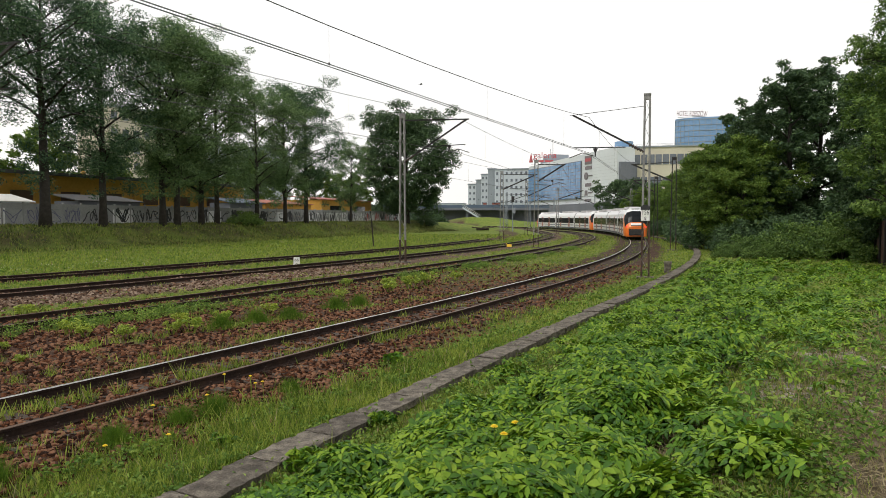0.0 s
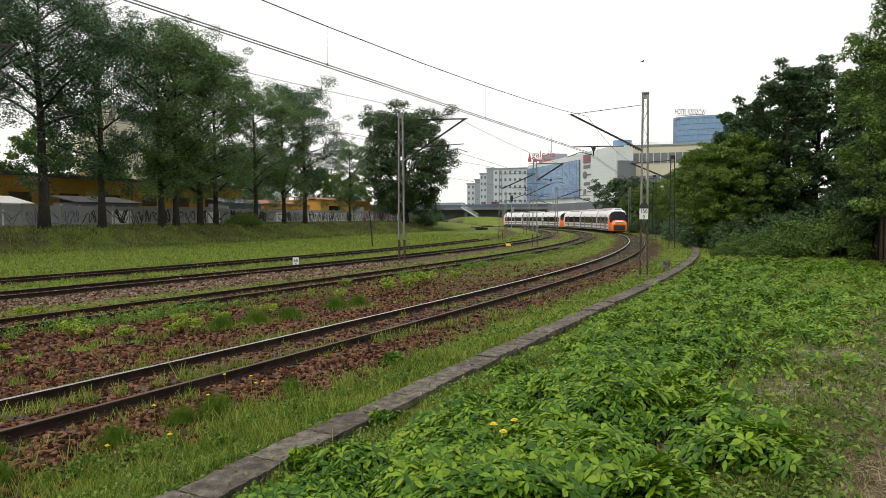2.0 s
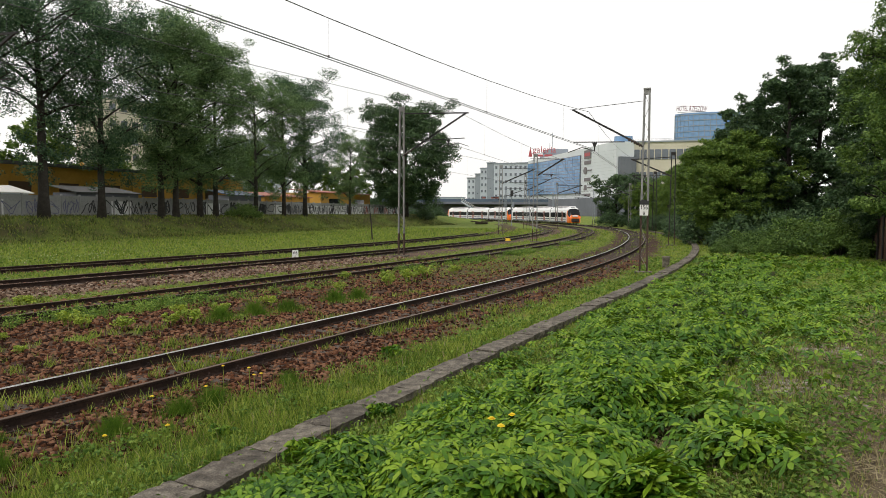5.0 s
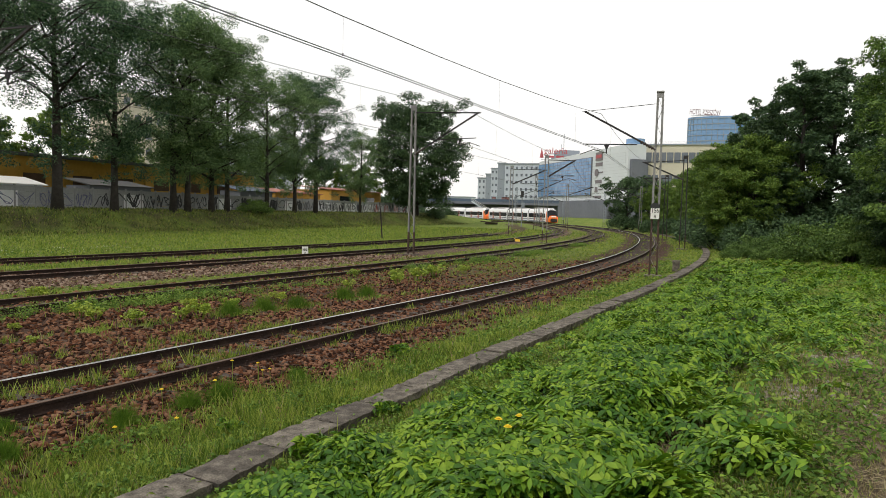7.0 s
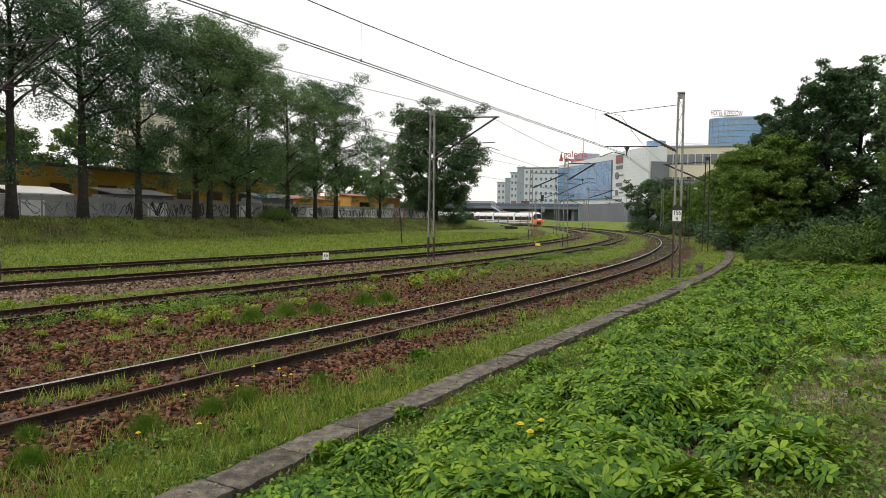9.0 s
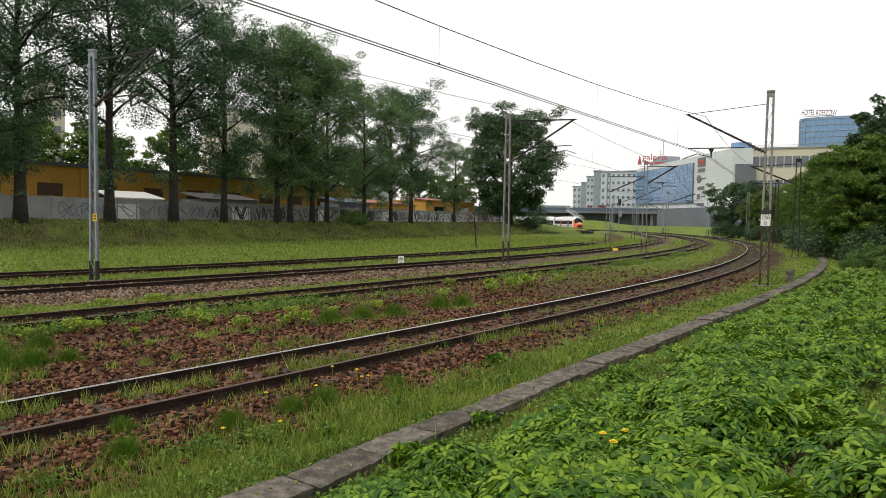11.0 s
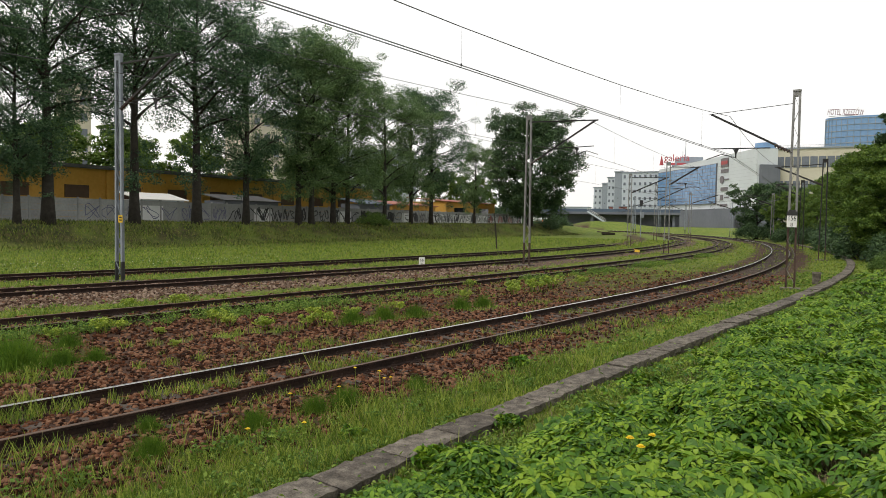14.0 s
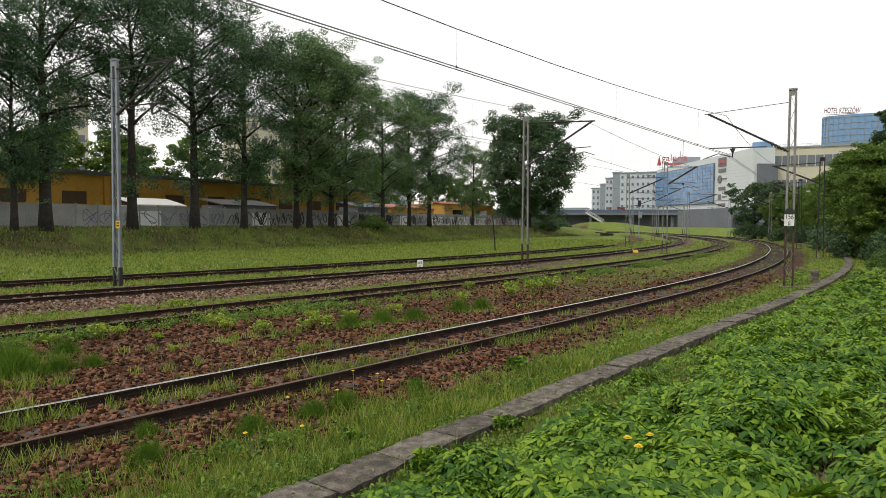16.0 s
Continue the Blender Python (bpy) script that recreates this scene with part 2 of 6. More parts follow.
# ---- mesh helpers ----
class Shape:
    """Vertices and faces gathered for one mesh; faces carry a material slot."""

    def __init__(self):
        self.v, self.f, self.s = [], [], []

    def add(self, verts, faces, slot=0):
        n = len(self.v)
        self.v += [tuple(p) for p in verts]
        self.f += [tuple(i + n for i in q) for q in faces]
        self.s += [slot] * len(faces)
        return self

    def box(self, c, size, m=None, slot=0, taper=1.0):
        hx, hy, hz = size[0] / 2, size[1] / 2, size[2] / 2
        p = [Vector((sx * hx * (taper if sz > 0 else 1), sy * hy * (taper if sz > 0 else 1), sz * hz)) for sz in (-1, 1) for sy in (-1, 1) for sx in (-1, 1)]
        if m is not None:
            p = [m @ q for q in p]
        p = [q + Vector(c) for q in p]
        return self.add(p, [(0, 2, 3, 1), (4, 5, 7, 6), (0, 1, 5, 4), (2, 6, 7, 3), (0, 4, 6, 2), (1, 3, 7, 5)], slot)

    def beam(self, a, b, w, h=None, slot=0, up=(0, 0, 1)):
        a, b = Vector(a), Vector(b)
        d = (b - a)
        L = d.length
        d.normalize()
        u = Vector(up)
        if abs(d.dot(u)) > 0.98:
            u = Vector((1, 0, 0))
        s = d.cross(u).normalized()
        u = s.cross(d)
        h = h or w
        p = [q + s * (x * w / 2) + u * (y * h / 2) for q in (a, b) for x, y in ((-1, -1), (1, -1), (1, 1), (-1, 1))]
        return self.add(p, [(0, 1, 2, 3), (7, 6, 5, 4), (0, 4, 5, 1), (1, 5, 6, 2), (2, 6, 7, 3), (3, 7, 4, 0)], slot)

    def tube(self, pts, radii, sides=8, slot=0, cap=True):
        pts = [Vector(p) for p in pts]
        rings = []
        n0 = len(self.v)
        for i, p in enumerate(pts):
            d = (pts[min(i + 1, len(pts) - 1)] - pts[max(i - 1, 0)]).normalized()
            ref = Vector((0, 0, 1)) if abs(d.z) < 0.9 else Vector((1, 0, 0))
            s = d.cross(ref).normalized()
            u = s.cross(d)
            r = radii[i] if hasattr(radii, "__len__") else radii
            for k in range(sides):
                a = 2 * math.pi * k / sides
                self.v.append(tuple(p + (s * math.cos(a) + u * math.sin(a)) * r))
        for i in range(len(pts) - 1):
            for k in range(sides):
                a, b = n0 + i * sides + k, n0 + i * sides + (k + 1) % sides
                self.f.append((a, b, b + sides, a + sides))
                self.s.append(slot)
        if cap:
            self.f.append(tuple(n0 + k for k in range(sides))[::-1])
            self.f.append(tuple(n0 + (len(pts) - 1) * sides + k for k in range(sides)))
            self.s += [slot, slot]
        return self

    def mesh(self, name, mats, smooth=False):
        me = bpy.data.meshes.new(name)
        me.from_pydata(self.v, [], self.f)
        for m in (mats if isinstance(mats, (list, tuple)) else [mats]):
            me.materials.append(m)
        me.polygons.foreach_set("material_index", self.s)
        if smooth:
            me.polygons.foreach_set("use_smooth", [True] * len(self.f))
        bm = bmesh.new()
        bm.from_mesh(me)
        bmesh.ops.recalc_face_normals(bm, faces=bm.faces)
        bm.to_mesh(me)
        bm.free()
        me.update()
        return me


def part(name, shape, mats, parent=None, label="", smooth=False):
    me = shape if isinstance(shape, bpy.types.Mesh) else shape.mesh(name, mats, smooth)
    ob = new(name, me)
    ob.parent = parent
    return tagged(ob, label) if label else ob


def thing(name, label, category, group="", kind="", at=None):
    ob = new(name)
    if at is not None:
        ob.matrix_basis = at
    return tagged(ob, label, category, group, kind)


def bulk_mesh(name, verts, faces, mat):
    """One big mesh from arrays: verts (n, 3), faces (m, 3 or 4)."""
    me = bpy.data.meshes.new(name)
    nv, (nf, k) = len(verts), faces.shape
    me.vertices.add(nv)
    me.vertices.foreach_set("co", np.asarray(verts, dtype=np.float32).ravel())
    me.loops.add(nf * k)
    me.loops.foreach_set("vertex_index", faces.astype(np.int32).ravel())
    me.polygons.add(nf)
    me.polygons.foreach_set("loop_start", np.arange(0, nf * k, k, dtype=np.int32))
    me.materials.append(mat)
    me.update(calc_edges=True)
    return me

# ---- the lines of the tracks ----
KNOTS = [0, 20, 40, 60, 80, 100, 130, 170, 220, 300]
TRACK_1 = (-10.146, 1.422, 0.5436, [0.003, 0.002, 0.0056, 0.0032, 0.0035, 0.0046, 0.005, 0.0049, 0.0043, 0.004])
TRACK_2 = (-17.745, 5.060, 0.5406, [0.0017, 0.0016, 0.0037, 0.004, 0.0044, 0.0065, 0.0058, 0.0048, 0.0042, 0.004])
TRACK_3 = (-22.547, 12.733, 0.6173, [0.0037, 0.0039, 0.0044, 0.0046, 0.0056, 0.0056, 0.0044, 0.0038, 0.0036, 0.0035])
S_MIN, S_MAX = -60, 420


def track_line(x0, y0, heading, bends):
    """Points every metre along a track from S_MIN to S_MAX: x, y, heading."""
    s = np.arange(S_MIN, S_MAX + 1, 1.0)
    k = np.where(s < 0, 0.0005, np.interp(s, KNOTS, bends))
    turn = np.concatenate([[0], np.cumsum((k[1:] + k[:-1]) / 2)])
    th = heading - (turn - turn[-S_MIN])
    x = np.concatenate([[0], np.cumsum((np.sin(th[1:]) + np.sin(th[:-1])) / 2)])
    y = np.concatenate([[0], np.cumsum((np.cos(th[1:]) + np.cos(th[:-1])) / 2)])
    return np.stack([x - x[-S_MIN] + x0, y - y[-S_MIN] + y0, th], 1)


LINES = [track_line(*t) for t in (TRACK_1, TRACK_2, TRACK_3)]


def on_line(line, s, side=0.0):
    """The point at s metres along a line, side metres to its right, and the heading there."""
    i = np.clip(s - S_MIN, 0, len(line) - 1.001)
    j = int(i)
    x, y, h = line[j] * (1 - (i - j)) + line[j + 1] * (i - j)
    return x + side * math.cos(h), y - side * math.sin(h), h


def offset_line(line, side):
    out = line.copy()
    out[:, 0] += side * np.cos(line[:, 2])
    out[:, 1] -= side * np.sin(line[:, 2])
    return out


SIDING = offset_line(LINES[2], -6.1)
SIDING[:, 2] = LINES[2][:, 2]
KERB = np.array([(-11.57, -12.11), (-7.54, -4.11), (-4.51, 1.89), (-2.5, 5.89), (-1.48, 7.89), (-0.44, 9.88), (1.14, 12.88), (2.74, 15.88), (4.88, 19.88), (7.53, 24.88), (10.12, 29.89), (13.06, 35.89), (16.66, 43.9), (20.17, 52.92), (23.07, 61.93), (26.31, 74.95), (29.25, 89.95), (31.6, 104.0)])
FENCE_A, FENCE_B = np.array((-53.4, 26.0)), np.array((-8.6, 137.6))
FENCE_DIR = (FENCE_B - FENCE_A) / np.linalg.norm(FENCE_B - FENCE_A)
FENCE_N = np.array((FENCE_DIR[1], -FENCE_DIR[0]))


def near_line(px, py, line):
    """Signed distance (right positive) of points from a polyline of x, y."""
    best = np.full(px.shape, 1e9)
    sign = np.ones(px.shape)
    for (ax, ay), (bx, by) in zip(line[:-1], line[1:]):
        dx, dy = bx - ax, by - ay
        k = np.clip(((px - ax) * dx + (py - ay) * dy) / (dx * dx + dy * dy), 0, 1)
        d = np.hypot(px - ax - k * dx, py - ay - k * dy)
        side = np.where((px - ax) * dy - (py - ay) * dx > 0, 1.0, -1.0)
        sign = np.where(d < best, side, sign)
        best = np.minimum(d, best)
    return best * sign


def step(a, b, v):
    t = np.clip((v - a) / (b - a), 0, 1)
    return t * t * (3 - 2 * t)


def lumps(x, y, k):
    return np.sin(x * 1.3 * k + 0.7) * np.cos(y * 1.1 * k + 1.9) + 0.6 * np.sin(x * 2.9 * k - y * 2.3 * k) + 0.4 * np.cos(x * 5.3 * k + y * 4.7 * k + 2.1)


def ground_z(x, y):
    x, y = np.asarray(x, float), np.asarray(y, float)
    n = (x - FENCE_A[0]) * FENCE_N[0] + (y - FENCE_A[1]) * FENCE_N[1]
    along = (x - FENCE_A[0]) * FENCE_DIR[0] + (y - FENCE_A[1]) * FENCE_DIR[1]
    bank = 1.55 * step(9.5, 4.0, n) + 0.45 * step(15, 6, n)
    bank = bank * step(150, 122, along) + 1.5 * np.exp(-(((x - 0) / 13) ** 2 + ((y - 150) / 22) ** 2)) * step(122, 150, along)
    bank = np.where(n < 0, 2.0 * step(150, 122, along), bank)
    # low rise in front of the shopping centre
    far = 1.3 * step(9, 18, near_line(x, y, LINES[0][::12, :2])) * step(120, 150, y)
    far = far + 3.0 * np.exp(-(((x - 10) / 12) ** 2 + ((y - 238) / 9) ** 2))
    # ground rises towards the standpoint
    k = near_line(x, y, KERB)
    stand = 0.75 * step(0.4, 5.5, k) * step(30, 8, np.hypot(x, y))
    t1 = near_line(x, y, LINES[0][::4, :2])
    ditch = -0.06 * np.exp(-((t1 - 2.6) / 0.8) ** 2)
    return bank + far + stand + ditch + 0.025 * lumps(x, y, 1.0) * step(1.2, 3.0, np.abs(t1))


COVER_EDGE = np.array([(1.2, 3.0), (2.0, 5.6), (2.5, 6.6), (3.7, 8.5), (6.0, 12.4), (10.3, 19.8), (15.6, 31.0), (19.5, 41.0)])


def leafy_cover(x, y):
    """Where the broad-leaved creeper covers the ground, 0 to 1."""
    k = near_line(x, y, KERB)
    e = near_line(x, y, COVER_EDGE)
    w = 0.25 * lumps(x, y, 1.3)
    hole = 1 - 0.85 * np.exp(-(((x - 1.75) / 0.35) ** 2 + ((y - 6.0) / 0.6) ** 2))
    return step(0.5, 1.5, k + w) * step(0.4, -0.4, e + w) * step(44, 36, y) * hole


# ---- ground: one sheet to the horizon, finer near the camera ----
def build_ground():
    r = np.concatenate([[0.0], np.geomspace(0.6, 4200, 260)])
    a = np.radians(np.concatenate([np.arange(-50, 55, 0.3), np.arange(55, 310, 4.0)]))
    R, A = np.meshgrid(r, a, indexing="ij")
    X, Y = -R * np.sin(A), R * np.cos(A)
    Z = ground_z(X, Y) * step(700, 400, R)
    verts = np.stack([X, Y, Z], -1).reshape(-1, 3)
    nr, na = R.shape
    i, j = np.meshgrid(np.arange(nr - 1), np.arange(na), indexing="ij")
    j2 = (j + 1) % na
    faces = np.stack([i * na + j, i * na + j2, (i + 1) * na + j2, (i + 1) * na + j], -1).reshape(-1, 4)
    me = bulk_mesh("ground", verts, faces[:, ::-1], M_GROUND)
    me.polygons.foreach_set("use_smooth", np.ones(len(faces), dtype=bool))
    mask = me.color_attributes.new("cover", "FLOAT_COLOR", "POINT")
    x, y = verts[:, 0], verts[:, 1]
    col = np.ones((len(verts), 4), np.float32)
    col[:, 0] = np.maximum(stone_cover(x, y), 0.9 * bare_verge(x, y))
    col[:, 1] = dirt_cover(x, y)
    col[:, 2] = bank_cover(x, y)
    k = near_line(x, y, KERB)
    # alpha: where shade under creeper and near grass is painted into the ground
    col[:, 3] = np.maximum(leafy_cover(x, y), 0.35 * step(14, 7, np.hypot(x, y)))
    mask.data.foreach_set("color", col.ravel())
    pale = me.color_attributes.new("pale_gravel", "FLOAT_COLOR", "POINT")
    d3 = near_line(x, y, LINES[2][::3, :2])
    col[:, :3] = (step(3.9, 3.0, np.abs(d3 - 1.2)) * step(0.75, 1.0, np.abs(d3)))[:, None]
    pale.data.foreach_set("color", col.ravel())
    return tagged(new("ground", me), "uneven grassy ground with ballast and bare earth", "ground", kind="structure")


def stone_cover(x, y):
    d1 = near_line(x, y, LINES[0][::3, :2])
    d2 = near_line(x, y, LINES[1][::3, :2])
    d3 = near_line(x, y, LINES[2][::3, :2])
    d4 = near_line(x, y, SIDING[:200:3, :2])
    w = 0.22 * lumps(x, y, 1.7) + 0.15 * lumps(x, y, 6.0)
    near = step(60, 20, np.hypot(x, y))
    c = step(2.75, 1.9, np.abs(d1) + w)
    c = np.maximum(c, step(2.1, 1.5, np.abs(d2) + w) * 0.9)
    c = np.maximum(c, step(3.6, 2.6, np.abs(d3 - 0.9) + w + 1.6 * step(32, 60, np.hypot(x, y))))
    c = np.maximum(c, step(1.7, 1.0, np.abs(d4) + w) * 0.9)
    # the gravel field between the first two tracks, near the standpoint
    between = step(0.3, 0.8, -d1) * step(0.3, 0.8, d2)
    return np.maximum(c, between * near * step(0.95, 0.3, 0.35 * lumps(x, y, 0.9) + 0.25 * lumps(x, y, 3.1)))


def bare_verge(x, y):
    """Stony gaps in the strip between the main track and the trough."""
    t1 = near_line(x, y, LINES[0][40:220:4, :2])
    k = near_line(x, y, KERB)
    strip = step(1.0, 1.5, t1) * step(-0.5, -1.4, k)
    return strip * step(0.05, 0.75, 0.8 * lumps(x, y, 1.05) + 0.45 * lumps(x, y, 3.3) + 0.9 * step(2.8, 1.3, t1) - 0.35) * step(18, 11, np.hypot(x, y))


PATH_LINE = np.array([(2.6, 3.0), (4.2, 6.5), (5.4, 8.6), (8.3, 12.0), (12.0, 18.0), (17.5, 27.0), (25.0, 38.0)])


def dirt_cover(x, y):
    d = np.abs(near_line(x, y, PATH_LINE))
    w = 0.35 * lumps(x, y, 1.2) + 0.2 * lumps(x, y, 4.0)
    a = step(1.5, 0.2, d + w) * step(34, 15, np.hypot(x, y))
    patch = np.exp(-(((x - 2.2) / 0.55) ** 2 + ((y - 6.3) / 1.2) ** 2))
    return np.clip(np.maximum(a, patch), 0, 1)


def bank_cover(x, y):
    n = (x - FENCE_A[0]) * FENCE_N[0] + (y - FENCE_A[1]) * FENCE_N[1]
    al = (x - FENCE_A[0]) * FENCE_DIR[0] + (y - FENCE_A[1]) * FENCE_DIR[1]
    return step(10, 8, n) * step(1.5, 3.5, n) * step(128, 112, al) * step(-0.9, 0.6, lumps(x, y, 0.35))


def ground_material():
    m = bpy.data.materials.new("ground_cover")
    m.use_nodes = True
    nt = m.node_tree
    N, K = nt.nodes.new, nt.links.new
    bsdf = nt.nodes["Principled BSDF"]
    bsdf.inputs["Roughness"].default_value = 0.95
    bsdf.inputs["Specular IOR Level"].default_value = 0.2
    pos = N("ShaderNodeNewGeometry").outputs["Position"]
    att = N("ShaderNodeVertexColor")
    att.layer_name = "cover"
    sep = N("ShaderNodeSeparateColor")
    K(att.outputs[0], sep.inputs[0])

    def tex(scale, stops, detail=6):
        n = N("ShaderNodeTexNoise")
        n.inputs["Scale"].default_value, n.inputs["Detail"].default_value = scale, detail
        n.inputs["Roughness"].default_value = 0.65
        K(pos, n.inputs["Vector"])
        r = N("ShaderNodeValToRGB")
        for i, c in enumerate(stops):
            at = 0.32 + 0.36 * i / (len(stops) - 1)
            e = r.color_ramp.elements[i] if i < 2 else r.color_ramp.elements.new(at)
            e.position, e.color = at, (*c, 1)
        K(n.outputs[0], r.inputs[0])
        return n.outputs[0], r.outputs[0]

    def mix(fac, a, b):
        x = N("ShaderNodeMix")
        x.data_type = "RGBA"
        if isinstance(fac, float):
            x.inputs[0].default_value = fac
        else:
            K(fac, x.inputs[0])
        K(a, x.inputs[6])
        K(b, x.inputs[7])
        return x.outputs[2]

    g_h, g1 = tex(0.22, [(0.085, 0.135, 0.016), (0.165, 0.215, 0.028), (0.26, 0.275, 0.06)])
    # fine grass tone; its darkest stop paints the shade between blades
    _, g2 = tex(7.0, [(0.012, 0.024, 0.005), (0.095, 0.15, 0.018), (0.23, 0.28, 0.06)], 5)
    grass = mix(0.5, g1, g2)
    _, g3 = tex(1.1, [(0.018, 0.036, 0.006), (0.10, 0.145, 0.018), (0.23, 0.22, 0.07)], 8)
    grass = mix(0.4, grass, g3)
    _, b1 = tex(0.9, [(0.018, 0.030, 0.008), (0.062, 0.062, 0.020), (0.125, 0.10, 0.045)], 8)
    grass = mix(sep.outputs[2], grass, b1)
    # ballast bed, colour lowered to carry the deep shade between stones
    s_h, s1 = tex(16.0, [(0.010, 0.005, 0.003), (0.046, 0.021, 0.012), (0.12, 0.062, 0.038)], 3)
    _, s2 = tex(0.5, [(0.035, 0.018, 0.011), (0.065, 0.038, 0.025), (0.13, 0.10, 0.075)])
    stone = mix(0.45, s1, s2)
    att2 = N("ShaderNodeVertexColor")
    att2.layer_name = "pale_gravel"
    _, s3 = tex(13.0, [(0.024, 0.014, 0.009), (0.10, 0.062, 0.042), (0.20, 0.145, 0.10)], 3)
    stone = mix(att2.outputs[0], stone, s3)
    _, d1 = tex(5.0, [(0.055, 0.042, 0.024), (0.105, 0.08, 0.05), (0.19, 0.15, 0.105)])
    # soil darkened to near black, with the shade below leaves and blades in it
    _, shaded_soil = tex(3.0, [(0.008, 0.007, 0.004), (0.020, 0.018, 0.009), (0.05, 0.042, 0.024)])
    grass = mix(att.outputs["Alpha"], grass, shaded_soil)
    c = mix(sep.outputs[0], grass, stone)
    c = mix(sep.outputs[1], c, d1)
    K(c, bsdf.inputs["Base Color"])
    bump = N("ShaderNodeBump")
    bump.inputs["Strength"].default_value, bump.inputs["Distance"].default_value = 0.8, 0.06
    K(s_h, bump.inputs["Height"])
    K(bump.outputs[0], bsdf.inputs["Normal"])
    return m


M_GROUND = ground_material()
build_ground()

# ---- tracks ----
RAIL_TOP = 0.17
PROFILE = [(-0.065, -0.16), (0.065, -0.16), (0.065, -0.145), (0.012, -0.125), (0.010, -0.045), (0.036, -0.035), (0.036, -0.006), (0.028, 0.0), (-0.028, 0.0), (-0.036, -0.006), (-0.036, -0.035), (-0.010, -0.045), (-0.012, -0.125), (-0.065, -0.145)]


def rail_shape(line, s0, s1, side, step_m=1.5):
    sh = Shape()
    ss = np.arange(s0, s1 + 0.01, step_m)
    n = len(PROFILE)
    for s in ss:
        x, y, h = on_line(line, s, side)
        for px, pz in PROFILE:
            sh.v.append((x + px * math.cos(h), y - px * math.sin(h), RAIL_TOP + pz))
    for i in range(len(ss) - 1):
        for k in range(n):
            a, b = i * n + k, i * n + (k + 1) % n
            sh.f.append((a, a + n, b + n, b))
            sh.s.append(1 if k in (6, 7, 8) else 0)
    return sh


def sleeper_mesh():
    """A sleeper with its two chairs, bolts and clips."""
    sh = Shape()
    sh.box((0, 0, -0.075), (2.5, 0.25, 0.15), slot=0)
    for sx in (-0.75, 0.75):
        sh.box((sx, 0, 0.006), (0.36, 0.17, 0.02), slot=1)
        for d in (-0.105, 0.105):
            sh.box((sx + d, 0, 0.03), (0.05, 0.10, 0.035), slot=1, taper=0.7)
            sh.tube([(sx + d, 0, 0.04), (sx + d, 0, 0.085)], 0.017, 6, 1)
    return sh.mesh("sleeper", [M_SLEEPER, M_RAIL])


SLEEPER = sleeper_mesh()


def build_track(line, s0, s1, label, near_end, head):
    top = thing("railway_track", label, "railway track", "parallel tracks", "structure")
    for side in (-0.75, 0.75):
        part("rail", rail_shape(line, s0, s1, side), [M_RAIL, head if side < 0 else M_RAIL_DULL], top)
    rest = []
    for s in np.arange(s0 + 0.3, min(s1, 150), 0.62):
        x, y, h = on_line(line, s)
        m = pose(x, y, RAIL_TOP - 0.155, 0, 0, -math.degrees(h) + random.uniform(-1, 1))
        if s < near_end:
            ob = part("sleeper", SLEEPER, None, top)
            ob.matrix_basis = m
        else:
            rest.append(m)
    far = Shape()
    for m in rest:
        far.box(m.translation + Vector((0, 0, -0.075)), (2.5, 0.25, 0.15), m.to_3x3())
    tagged(part("far_sleepers", far, M_SLEEPER, top), "weathered sleepers half sunk in ballast", kind="stuff")
    return top


def build_joint(line, s, parent):
    for side in (-0.75, 0.75):
        x, y, h = on_line(line, s, side)
        sh = Shape()
        for o in (-0.025, 0.025):
            sh.box((o, 0, RAIL_TOP - 0.085), (0.022, 0.68, 0.085))
            for b in (-0.24, -0.08, 0.08, 0.24):
                sh.tube([(o, b, RAIL_TOP - 0.085), (o * 2.2, b, RAIL_TOP - 0.085)], 0.018, 6)
        ob = part("fishplate", sh, M_RAIL, parent, "rusty bolted joint plate")
        ob.matrix_basis = pose(x, y, 0, 0, 0, -math.degrees(h))


t1 = build_track(LINES[0], -25, 410, "main curved track with worn shiny rails on brown ballast", 60, M_RAIL_TOP)
t2 = build_track(LINES[1], -20, 410, "second track with dark rails among weeds", 40, M_RAIL_DULL)
t3 = build_track(LINES[2], -22, 400, "third track with rust-red rails on pale gravel", 20, M_RAIL_DULL)
t4 = build_track(SIDING, -25, 76, "overgrown siding with dark rusty rails in grass", -20, M_RAIL_DULL)
build_joint(LINES[0], 15.6, t1)
build_joint(LINES[0], -9.4, t1)

# ---- concrete cable trough with lid slabs ----


def along(poly, gap):
    """Evenly spaced points on a polyline smoothed by Catmull-Rom, with headings."""
    P = [Vector((p[0], p[1])) for p in poly]
    P = [P[0] * 2 - P[1]] + P + [P[-1] * 2 - P[-2]]
    dense = []
    for i in range(1, len(P) - 2):
        for k in range(24):
            t = k / 24
            a, b, c, d = P[i - 1:i + 3]
            dense.append(0.5 * (2 * b + (c - a) * t + (2 * a - 5 * b + 4 * c - d) * t * t + (3 * b - a - 3 * c + d) * t ** 3))
    out, run = [], 0.0
    for p, q in zip(dense, dense[1:]):
        L = (q - p).length
        while run <= L:
            at = p + (q - p) * (run / L)
            out.append((at.x, at.y, math.degrees(math.atan2(-(q - p).x, (q - p).y))))
            run += gap
        run -= L
    return out


